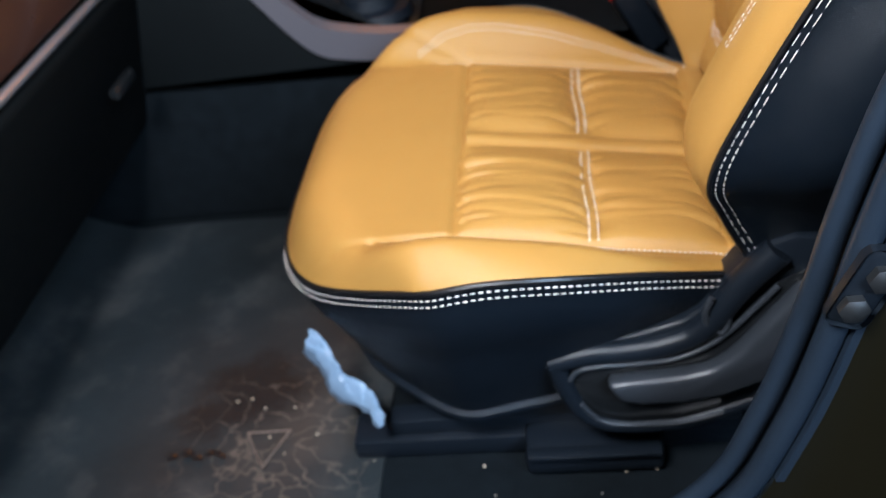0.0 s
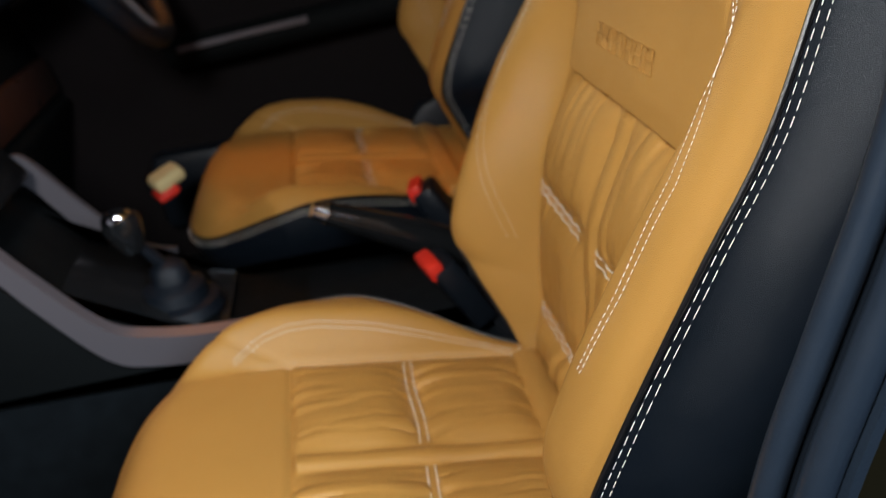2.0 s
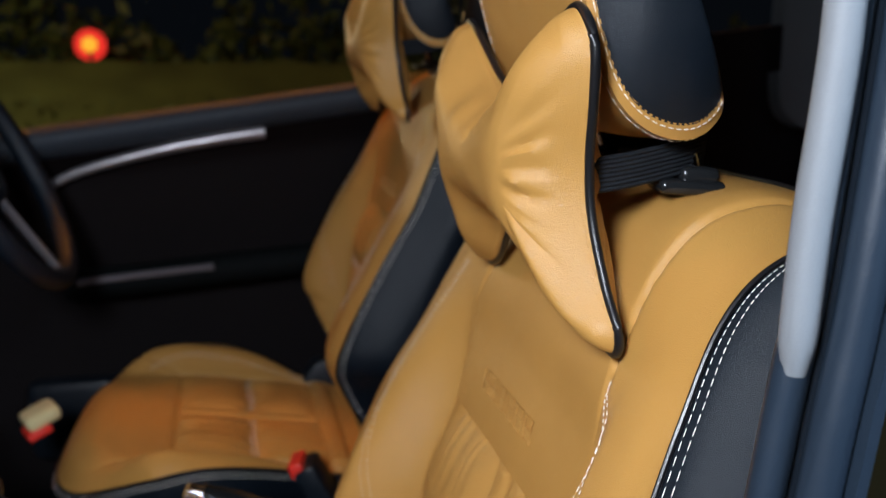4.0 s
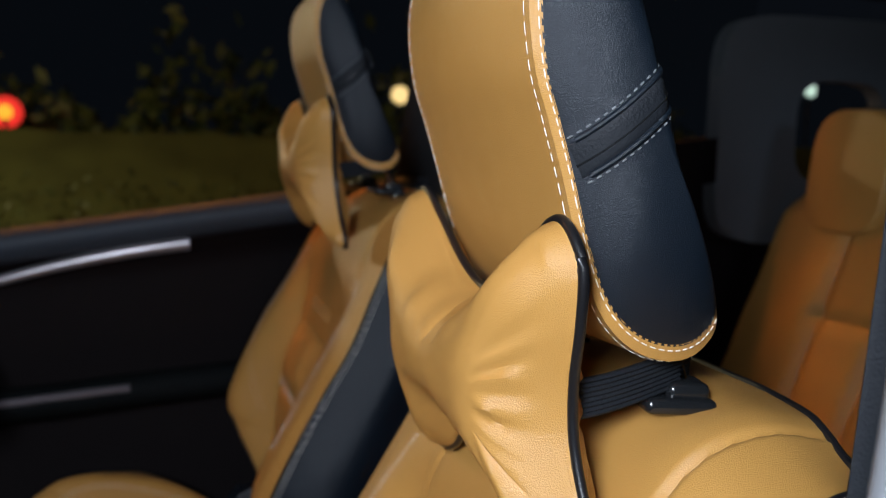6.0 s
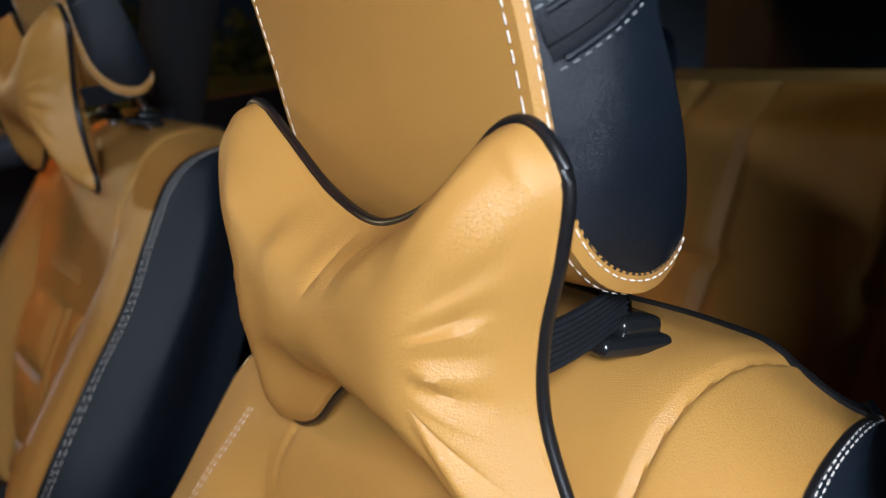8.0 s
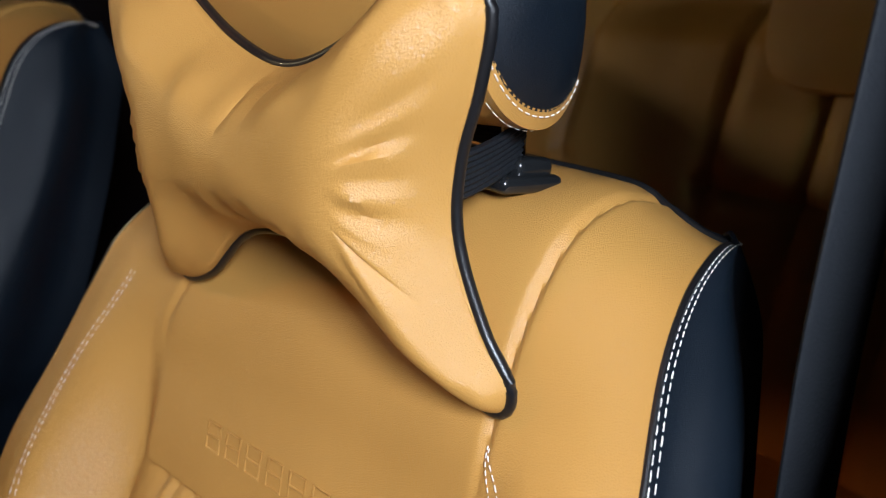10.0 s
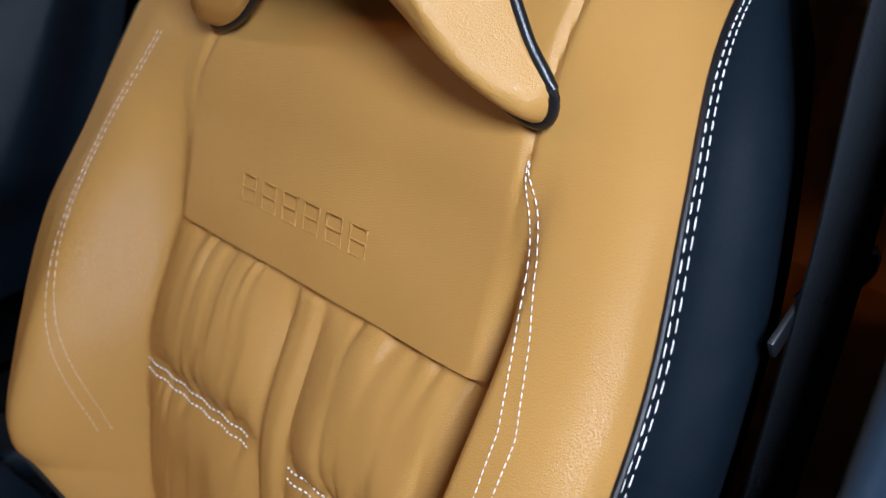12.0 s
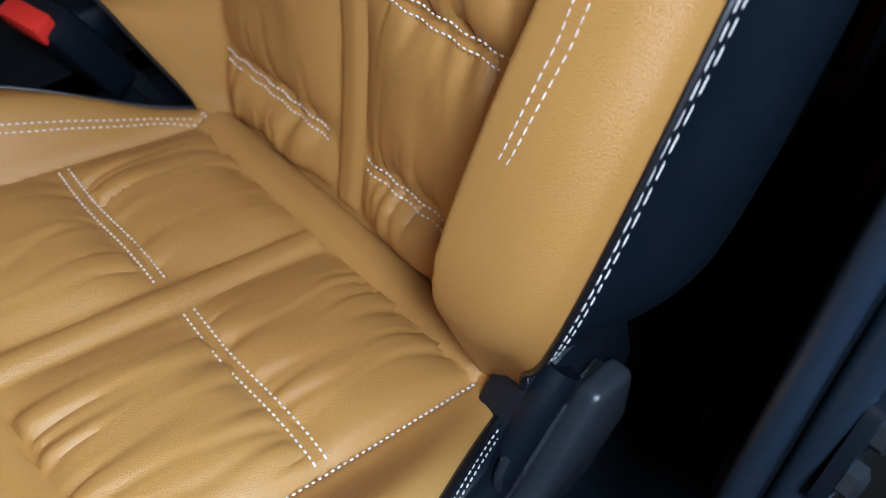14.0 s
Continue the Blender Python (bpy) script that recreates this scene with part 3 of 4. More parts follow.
    # blind embossed badge, six plain raised bars
    for k in range(6):
        v = 0.069 - 0.0190 * k
        z = 0.620
        x = 0.2330
        em = tube([(x - 0.0021 + 0.17 * dz, v + dv, z + dz) for dv, dz in ((-0.0062, -0.0078), (0.0062, -0.0078), (0.0062, 0.0078), (-0.0062, 0.0078))], 0.0007, 6, True)
        tube([(x - 0.0020, v - 0.006, z), (x - 0.0020, v + 0.006, z)], 0.0007, 6, bm=em)
        part("embossed_bar", em, TAN, back)
    # headrest
    hr = part("headrest", normals_out(loop_sheet(-0.36, 0.335, -0.098, 0.098, 70, 30), (0.268, 0, 0.925)), TAN, s, "tan leather headrest")
    for sd in (-1, 1):
        part("headrest_rim", normals_out(sheet(lambda a, b: head_side(-0.36 + 0.695 * a, 0.085 * b, sd), 70, 4), (0.268, 0, 0.925)), TAN, hr, "tan edge of the headrest cover")
        part("headrest_rim", normals_out(sheet(lambda a, b: head_side(0.335 + 0.305 * a, 0.085 * b, sd), 40, 4), (0.268, 0, 0.925)), BLACK_LEATHER, hr, "black edge of the headrest cover")
    bm = loop_sheet(0.335, 0.64, -0.098, 0.098, 40, 20)
    for sd in (-1, 1):
        other = sheet(lambda a, b: head_side(a, 0.075 + 0.925 * b ** 1.3, sd), 110, 16)
        me = bpy.data.meshes.new("tmp")
        other.to_mesh(me)
        other.free()
        bm.from_mesh(me)
        bpy.data.meshes.remove(me)
    bmesh.ops.remove_doubles(bm, verts=bm.verts[:], dist=0.0001)
    gusset = part("headrest_gusset", normals_out(bm, (0.268, 0, 0.925)), BLACK_LEATHER, s, "black leather side and rear of the headrest")
    bm = bmesh.new()
    for sd in (-1, 1):
        stitches(lambda t: tuple(Vector(head_side(-0.34 + 0.66 * t, 0.055, sd)) + Vector((0, sd * 0.0006, 0))), lambda t: (0, sd, 0), 52, 0.005, 0.00034, bm, 0.78)
        for off in (0.0935,):
            stitches(lambda t, o=off: tuple(Vector(head_point(-0.34 + 0.66 * t, sd * o)) + (Vector(head_point(-0.34 + 0.66 * t, sd * o)) - Vector((0.268, sd * o, 0.925))).normalized() * 0.0007),
                     lambda t: Vector(head_point(-0.34 + 0.66 * t, 0)) - Vector((0.268, 0, 0.925)), 50, 0.005, 0.00034, bm, 0.78)
    part("headrest_stitching", bm, THREAD, hr, "white double stitching", "stuff")
    for sd in (-1, 1):
        def on_zip(t, off, lift, sd=sd):
            t = 0.045 + 0.955 * t
            x, y, z = head_on_side(0.2290 + 0.0470 * t - 0.43 * off, 0.9095 + 0.0400 * t + 0.003 * t * t + 0.90 * off, sd)
            return (x, y + sd * lift, z)

        tape = part("zip_tape", sheet(lambda t, w: on_zip(t, 0.0165 * (w - 0.5), 0.0016 - 0.0014 * (2 * w - 1) ** 4), 24, 10), WEBBING, s, "charcoal cloth zip tape")
        part("zip_teeth", tube([on_zip(k / 20, -0.002, 0.0009) for k in range(21)], 0.0009, 6), GLOSS, tape, "fine black zip teeth")
        for off in (-0.0086, 0.0086):
            part("zip_welt", tube([on_zip(0.06 + 0.94 * k / 20, off, 0.0003) for k in range(21)], 0.0015, 8), BLACK_LEATHER, tape, "folded leather welt beside the zip")
        guide = block((0.040, 0.029, 0.009), (0.310, sd * 0.072, 0.785), 0.004, (0, 4, sd * 8), segs=3)
        block((0.024, 0.022, 0.011), (0.316, sd * 0.071, 0.791), 0.004, (0, 4, sd * 8), segs=3, bm=guide)
        rows = bmesh.new()
        for off in (-0.0112, 0.0112):
            stitches(lambda t, o=off: on_zip(t, o, 0.0006), lambda t: (0, sd, 0), 15, 0.004, 0.0005, rows)
        part("zip_stitching", rows, GREY_TRIM, tape, "grey stitching beside the zip", "stuff")
        part("headrest_guide", guide, GLOSS, s, "black plastic post guide")
        part("headrest_post", tube([(0.320, sd * 0.068, 0.775), (0.305, sd * 0.068, 0.83)], 0.0055, 12), CHROME, s, "chrome headrest post")
    # recliner shield and handle on the outer side
    o = lever_side
    outline = [(0.012, 0.254), (0.016, 0.263), (0.045, 0.267), (0.078, 0.271), (0.111, 0.281), (0.126, 0.293), (0.136, 0.308), (0.149, 0.327), (0.163, 0.343), (0.185, 0.352),
               (0.225, 0.345), (0.24, 0.30), (0.225, 0.225), (0.190, 0.200), (0.156, 0.187), (0.121, 0.173), (0.077, 0.168), (0.050, 0.173), (0.032, 0.188), (0.019, 0.222)]
    shield = part("side_shield", extrude_outline([(x, o * 0.150, 0.011 + z) for x, z in outline], (0, o * 0.027, 0), 0.004), PLASTIC, s, "black plastic side shield")
    upper = [(0.016, 0.250), (0.045, 0.257), (0.080, 0.259), (0.112, 0.266), (0.130, 0.280), (0.143, 0.301), (0.157, 0.322), (0.174, 0.342)]
    part("shield_ridge", tube([along([(x, o * 0.178, 0.011 + z) for x, z in upper], k / 50) for k in range(51)], lambda t: 0.0085 + 0.0025 * t, 14, False, 1.0), PLASTIC, shield, "rounded upper ridge of the shield")
    part("ridge_hook", tube([along([(x, o * 0.184, 0.011 + z) for x, z in ((0.131, 0.309), (0.127, 0.296), (0.130, 0.283), (0.139, 0.277), (0.143, 0.285), (0.142, 0.297))], k / 24) for k in range(25)], 0.0028, 8), SATIN, shield, "hooked end of the ridge")
    lower = [(0.020, 0.250), (0.026, 0.226), (0.036, 0.200), (0.052, 0.184), (0.078, 0.178), (0.116, 0.180), (0.152, 0.194), (0.195, 0.214)]
    part("shield_rim", tube([along([(x, o * 0.178, 0.011 + z) for x, z in lower], k / 50) for k in range(51)], lambda t: 0.0085 - 0.003 * t, 14), PLASTIC, shield, "rounded lower rim of the shield")
    inner = [(0.030, 0.236), (0.036, 0.245), (0.050, 0.249), (0.082, 0.250), (0.111, 0.254), (0.140, 0.272), (0.175, 0.316), (0.20, 0.330), (0.222, 0.300), (0.20, 0.222), (0.144, 0.193), (0.112, 0.184), (0.072, 0.184), (0.050, 0.191), (0.037, 0.210)]
    part("shield_recess", extrude_outline([(x, o * 0.1785, 0.011 + z) for x, z in inner], (0, o * 0.0025, 0), 0.001), GLOSS, shield, "dark recess of the side shield")
    part("recess_rim", tube([along([(x, o * 0.1835, 0.011 + z) for x, z in inner[:7]], k / 40) for k in range(41)], 0.0022, 8), SATIN, shield, "bright upper lip of the recess")
    part("recess_rim", tube([along([(x, o * 0.1835, 0.011 + z) for x, z in inner[:9:-1]], k / 40) for k in range(41)], 0.0022, 8), SATIN, shield, "bright lower lip of the recess")
    grip = [(0.056, 0.238), (0.078, 0.241), (0.111, 0.243), (0.132, 0.248), (0.148, 0.262), (0.163, 0.284), (0.187, 0.319), (0.215, 0.322), (0.218, 0.280), (0.190, 0.245), (0.158, 0.229), (0.141, 0.221), (0.112, 0.216), (0.082, 0.216), (0.066, 0.220)]
    part("recliner_handle", extrude_outline([(x, o * 0.179, 0.011 + z) for x, z in grip], (0, o * 0.017, 0), 0.0055, 3), SATIN, shield, "satin black recliner handle")
    return s


near_seat = seat((0, 0.72, 0), -1, "tan and black leather front passenger seat, white stitching")
far_seat = seat((0.008, 1.447, 0.010), 1, "tan and black leather driver seat beyond the console")
# the driver's seat is wider, its backrest set higher and further back
for piece in far_seat.children:
    kind_of = piece.name.split(".")[0].split("_")[0]
    if kind_of in ("backrest", "quilt", "top", "embossed"):
        piece.location = (0.034, 0, 0.046)
        piece.scale = (1, 1.12, 1)
    elif kind_of in ("headrest", "zip"):
        piece.location = (0.024, 0, 0.050)
    elif kind_of == "cushion":
        piece.location = (0, -0.016, 0)
        piece.scale = (1, 1.10, 1)


# ---- neck pillows ----
BONE = [(0.0, 0.834), (0.040, 0.845), (0.074, 0.867), (0.096, 0.882), (0.114, 0.883), (0.127, 0.866), (0.120, 0.838), (0.107, 0.806), (0.103, 0.774), (0.114, 0.738), (0.127, 0.716), (0.119, 0.702), (0.090, 0.712), (0.048, 0.744)]
BONE = BONE + [(0.0, 0.752)] + [(-v, z) for v, z in BONE[:0:-1]]
BONE = [(v + 0.07 * (z - 0.80), z) for v, z in BONE]


def bone_loop(s):
    n = len(BONE)
    f = (s % 1.0) * n
    i = int(f)
    u = f - i
    p = [BONE[(i + k) % n] for k in (-1, 0, 1, 2)]
    return tuple(0.5 * (2 * b + (c - a) * u + (2 * a - 5 * b + 4 * c - d) * u * u + (3 * b - a - 3 * c + d) * u ** 3) for a, b, c, d in zip(*p))


def pillow_plane(z):
    return 0.246 - 0.10 * (z - 0.705)


BONE_RING = np.array([bone_loop(k / 520) for k in range(520)])


RING_STEP = float(np.hypot(*(np.roll(BONE_RING, -1, 0) - BONE_RING).T).mean())


def pillow_point(s, r, depth):
    v, z = bone_loop(s)
    cz = 0.795
    core = 0.062 * math.tanh(v / 0.085)
    vv, zz = core + (v - core) * r, cz + (z - cz) * r
    if r >= 0.9999:
        return (pillow_plane(zz), vv, zz)
    d = np.hypot(BONE_RING[:, 0] - vv, BONE_RING[:, 1] - zz)
    near = float(d.min())
    field = float(np.sum(np.maximum(d, 0.0015) ** -3.0) * RING_STEP)
    mix_in = smooth01(0.001, 0.012, near)
    e = min(1.0, (math.sqrt(2.0 / field) * mix_in + near * (1 - mix_in)) / 0.042)
    bulge = abs(depth) * math.sin(e * math.pi / 2) ** 0.80
    ang = math.atan2(z - cz, v)
    w = smooth01(0.004, 0.014, near) * (1 - smooth01(0.018, 0.032, near))
    fold = 0.0058 * w * noise.noise(Vector((math.cos(ang) * 9, math.sin(ang) * 9, r * 1.2)))
    fold += 0.0018 * noise.noise(Vector((vv * 30, zz * 30, 4.0))) * smooth01(0, 0.02, near)
    return (pillow_plane(zz) - math.copysign(1, depth) * (bulge + fold), vv, zz)


def pillow(at):
    p = thing("neck_pillow", "bone-shaped tan leather neck pillow strapped to the headrest", "cushion", at, "neck pillows")
    front = sheet(lambda a, b: pillow_point(a, 1 - (1 - b) ** 1.5, 0.047), 170, 50)
    cover = part("pillow_front", normals_out(front, (0.5, 0, 0.79)), TAN, p)
    rear = sheet(lambda a, b: pillow_point(a, 1 - (1 - b) ** 1.5, -0.018), 110, 16)
    part("pillow_rear", normals_out(rear, (0.0, 0, 0.79)), TAN, p)
    part("pillow_piping", tube([pillow_point(k / 150, 1.0, 0.01) for k in range(150)], 0.0028, 10, True), PIPING, cover, "glossy black piping")
    for sd in (-1, 1):
        pts = [(0.240, sd * 0.091, 0.794), (0.262, sd * 0.089, 0.796), (0.290, sd * 0.083, 0.800), (0.318, sd * 0.072, 0.804), (0.332, sd * 0.052, 0.805)]
        part("pillow_strap", ribbon([along(pts, k / 20) for k in range(21)], (0.1, 0, 1), 0.0205, 0.0030, 8), WEBBING, p, "black elastic strap")
    part("pillow_strap", ribbon([(0.332, -0.052, 0.805), (0.334, 0, 0.806), (0.332, 0.052, 0.805)], (0.1, 0, 1), 0.0205, 0.0030, 8), WEBBING, p, "black elastic strap")
    return p


pillow((0, 0.7235, 0))
pillow((0.028, 1.447, 0.078))


# ---- the car's shell ----
def wall(name, bm, mat, label, category, kind="structure"):
    return tagged(part(name, bm, mat), label, category, kind=kind)


def surf(f, nu, nv, thick):
    """A sheet with thickness, pushed along +y or the given vector."""
    bm = sheet(f, nu, nv)
    made = bmesh.ops.extrude_face_region(bm, geom=bm.faces[:])["geom"]
    bmesh.ops.translate(bm, vec=thick, verts=[g for g in made if isinstance(g, bmesh.types.BMVert)])
    bmesh.ops.recalc_face_normals(bm, faces=bm.faces[:])
    return bm


FLOOR = 0.118
ground = block((120, 120, 0.1), (0, 0, -0.42), 0)
wall("ground", ground, ASPHALT, "dark asphalt road at night", "ground")
wall("floor", block((2.6, 1.40, 0.03), (0.55, 1.10, FLOOR - 0.016), 0.004), CARPET, "charcoal carpet floor of the car", "floor")


def mat_point(a, b):
    x, y = -0.70 + 0.56 * a, 0.47 + 0.50 * b
    z = FLOOR + 0.004 + 0.004 * noise.noise(Vector((x * 9, y * 9, 1))) + 0.10 * max(0.0, (-0.50 - x) / 0.2) ** 1.3
    return (x, y, z)


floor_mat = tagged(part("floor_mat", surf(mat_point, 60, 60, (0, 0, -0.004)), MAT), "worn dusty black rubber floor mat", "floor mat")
# moulded triangle and ribs in the mat
tri = [(-0.250, 0.566), (-0.273, 0.608), (-0.232, 0.609)]
part("moulded_triangle", tube([(x, y, FLOOR + 0.009) for x, y in tri], 0.0012, 6, True), material("scuffed_edge", (0.20, 0.15, 0.12), 0.7), floor_mat, "scuffed raised triangle")

# plain dark bars in place of unreadable moulded writing
for k, (mx, my, mw) in enumerate(((-0.341, 0.584, 0.010), (-0.328, 0.588, 0.008), (-0.316, 0.582, 0.009), (-0.305, 0.587, 0.006), (-0.294, 0.584, 0.010))):
    part("worn_mark", block((mw, 0.005 + 0.002 * (k % 2), 0.0016), (mx, my, FLOOR + 0.0085), 0.0006, (0, 0, 25 - 14 * k)), PIPING, floor_mat, "dark bar in place of moulded text in the mat")

# carpeted transmission tunnel and console
wall("tunnel", extrude_outline([(-0.95, 0.985, FLOOR), (-0.95, 1.205, FLOOR), (-0.95, 1.195, 0.30), (-0.95, 0.990, 0.30)], (1.75, 0, 0), 0.01), CARPET, "carpeted tunnel beside the footwell", "floor")

console = thing("centre_console", "black plastic centre console with silver edge strips", "console", (0, 1.095, 0))


body_outline = [(-0.52, 0.30), (-0.52, 0.50), (-0.36, 0.472), (-0.30, 0.420), (-0.245, 0.355), (-0.20, 0.330), (-0.10, 0.302), (0.10, 0.296), (0.16, 0.306), (0.40, 0.33), (0.42, 0.28)]
part("console_body", extrude_outline([(x, -0.108, z) for x, z in body_outline], (0, 0.216, 0), 0.006), DASH, console)
for sd in (-1, 1):
    lines = [(-0.345, 0.488), (-0.322, 0.485), (-0.278, 0.424), (-0.228, 0.362), (-0.185, 0.344), (-0.12, 0.336), (0.0, 0.334)]
    top = [along([(x, sd * 0.112, z + 0.012) for x, z in (lines if sd < 0 else lines[:5])], k / 40) for k in range(41)]
    strip = bmesh.new()
    rows = []
    for i, (x, y, z) in enumerate(top):
        drop = 0.026 + 0.012 * math.sin(math.pi * i / 40)
        rows.append([strip.verts.new(p) for p in ((x, y - sd * 0.012, z), (x, y + sd * 0.003, z - 0.003), (x - 0.004, y + sd * 0.003, z - drop), (x - 0.004, y - sd * 0.010, z - drop - 0.002))])
    for a, b in zip(rows, rows[1:]):
        for k in range(4):
            strip.faces.new((a[k], a[(k + 1) % 4], b[(k + 1) % 4], b[k]))
    bmesh.ops.recalc_face_normals(strip, faces=strip.faces[:])
    part("silver_strip", strip, MAUVE, console, "satin silver-mauve edge strip")
part("console_tray", extrude_outline([(-0.33, -0.085, 0.44), (-0.23, -0.085, 0.347), (-0.12, -0.085, 0.318), (-0.12, -0.085, 0.312), (-0.33, -0.085, 0.42)], (0, 0.17, 0), 0.0015), GLOSS, console, "glossy black tray")
panel_bm = block((0.02, 0.17, 0.16), (-0.362, 0, 0.545), 0.006, (0, -32, 0))
panel = part("control_panel", panel_bm, GLOSS, console, "glossy black control panel")
for k, (dy, dz) in enumerate(((-0.05, 0.0), (0.0, 0.0), (0.05, 0.0))):
    part("dial", spun([(0.013, 0), (0.013, 0.012), (0.010, 0.016), (0.0, 0.0161)], 20, pose(-0.345, dy, 0.535, 0, 58, 0)), CHROME, panel, "chrome-rimmed dial")
for k in range(4):
    part("switch", block((0.008, 0.026, 0.010), (-0.328, -0.055 + 0.037 * k, 0.495), 0.002, (0, -32, 0)), SILVER, panel, "silver switch")

gear = thing("gear_lever", "black gear lever with chrome-topped knob and gaiter", "gear lever", (-0.175, 1.085, 0.328))
part("gaiter", spun([(0.050, 0.0), (0.046, 0.012), (0.036, 0.016), (0.034, 0.030), (0.022, 0.038), (0.020, 0.052), (0.012, 0.060), (0.0, 0.061)], 28), BLACK_LEATHER, gear, "black leather gaiter")
part("stick", tube([(0, 0, 0.05), (-0.025, -0.012, 0.095)], 0.007, 12), PLASTIC, gear)
knob = part("knob", spun([(0.0, -0.005), (0.012, 0.0), (0.018, 0.016), (0.021, 0.030), (0.018, 0.041), (0.0, 0.043)], 28, pose(-0.026, -0.012, 0.083, 0, -10, 0)), GLOSS, gear, "black knob")
part("knob_cap", spun([(0.0165, 0.0), (0.017, 0.004), (0.013, 0.010), (0.0, 0.013)], 28, pose(-0.033, -0.014, 0.120, 0, -10, 0)), CHROME, knob, "chrome knob cap")

brake = thing("handbrake", "black handbrake lever with chrome button", "handbrake", (0.17, 1.06, 0.345))
lever = part("lever", tube([along([(0.03, 0, -0.035), (-0.03, -0.004, 0.006), (-0.09, -0.008, 0.040), (-0.165, -0.012, 0.078)], k / 24) for k in range(25)], lambda t: 0.0125 + 0.007 * math.sin(math.pi * min(1, t * 1.05)), 16), GLOSS, brake, "black moulded lever")
part("button", tube([(-0.162, -0.012, 0.0765), (-0.179, -0.0127, 0.085)], lambda t: 0.0105 - 0.002 * t, 14), CHROME, lever, "chrome release button")
part("boot", block((0.12, 0.05, 0.04), (0.03, 0, -0.030), 0.01), BLACK_LEATHER, brake, "black boot")


def buckle(at, rz, group):
    b = thing("seat_belt_buckle", "black seat belt buckle with red release button", "buckle", at, group)
    b.rotation_euler = (0, radians(-28), radians(rz))
    body = part("buckle_body", block((0.028, 0.052, 0.085), (0, 0, -0.045), 0.006), PLASTIC, b, "black buckle body")
    part("release_button", block((0.017, 0.044, 0.018), (-0.008, 0, -0.002), 0.003, (0, 8, 0)), RED, body, "red release button")
    part("stalk", block((0.014, 0.030, 0.10), (0.010, 0, -0.12), 0.004), WEBBING, b, "black stalk")
    return b


buckle((0.105, 0.985, 0.378), 12, "front buckles")
buckle((0.120, 1.206, 0.378), -12, "front buckles")

# dashboard, glove box and footwell front
dash = thing("dashboard", "black dashboard with brown trim band and glove box", "dashboard", (0, 1.10, 0))
prof = [(-0.64, 0.36), (-0.490, 0.252), (-0.455, 0.258), (-0.405, 0.44), (-0.425, 0.455), (-0.44, 0.53), (-0.455, 0.60), (-0.52, 0.69), (-1.05, 0.72), (-1.05, 0.40)]
part("dash_body", extrude_outline([(x, -0.62, z) for x, z in prof], (0, 0.52, 0), 0.008), DASH, dash)
part("dash_body", extrude_outline([(x, 0.10, z) for x, z in prof], (0, 0.56, 0), 0.008), DASH, dash)
part("dash_centre", extrude_outline([(x, -0.10, z) for x, z in [(-0.50, 0.42), (-0.40, 0.50), (-0.46, 0.64), (-0.52, 0.70), (-1.05, 0.72), (-1.05, 0.42)]], (0, 0.20, 0), 0.006), GLOSS, dash, "glossy centre stack")
part("trim_band", block((0.018, 0.50, 0.062), (-0.428, -0.36, 0.487), 0.005, (0, -12, 0)), WOOD, dash, "brown trim band")
part("trim_band", block((0.018, 0.53, 0.062), (-0.428, 0.38, 0.487), 0.005, (0, -12, 0)), WOOD, dash, "brown trim band")
part("trim_lip", block((0.012, 0.50, 0.006), (-0.414, -0.36, 0.450), 0.002), SILVER, dash, "thin bright lip")
part("glovebox_latch", block((0.012, 0.050, 0.012), (-0.408, -0.22, 0.365), 0.003), GLOSS, dash, "black latch")
part("latch_pin", spun([(0.003, 0), (0.003, 0.004), (0.0, 0.005)], 12, pose(-0.408, -0.20, 0.372, 0, 90, 0)), CHROME, dash, "chrome pin")
wall("bulkhead", surf(lambda a, b: (-0.62 - 0.25 * a, 0.40 + 1.40 * b, FLOOR + 0.33 * a), 6, 6, (-0.03, 0, -0.01)), CARPET, "carpeted toe board", "wall")

# steering wheel
wheel = thing("steering_wheel", "black leather steering wheel with silver spokes", "steering wheel", (-0.26, 1.47, 0.725))
wheel.rotation_euler = (0, radians(64), 0)
part("rim", tube([(0.18 * math.cos(k * math.tau / 64), 0.18 * math.sin(k * math.tau / 64), 0) for k in range(64)], 0.015, 12, True), BLACK_LEATHER, wheel, "black leather rim")
part("hub", spun([(0.0, -0.045), (0.05, -0.04), (0.062, -0.02), (0.05, -0.008), (0.0, -0.004)], 28), PLASTIC, wheel, "black hub")
for ang in (0, 180, 270):
    a = radians(ang)
    part("spoke", tube([(0.05 * math.cos(a), 0.05 * math.sin(a), -0.018), (0.17 * math.cos(a), 0.17 * math.sin(a), -0.002)], 0.013, 10, False, 0.5), SILVER, wheel, "silver spoke")
part("column", tube([(0, 0, -0.03), (0, 0, -0.28)], 0.035, 16), PLASTIC, wheel, "black column shroud")

# ---- the far door ----
FAR = 1.75
far_door = tagged(thing("door_2", "closed driver door with dark trim and silver strip", "car door", (0, FAR, FLOOR)), kind="structure")


def sill_z(x):
    return 0.778 + 0.135 * x


def far_panel(a, b):
    x = -0.55 + 1.05 * a
    z0, z1 = 0.0, sill_z(x) - FLOOR
    z = z0 + (z1 - z0) * b
    y = 0.0 + 0.03 * math.sin(b * math.pi) - 0.03 * smooth01(0.86, 0.97, b)
    return (x, y, z)


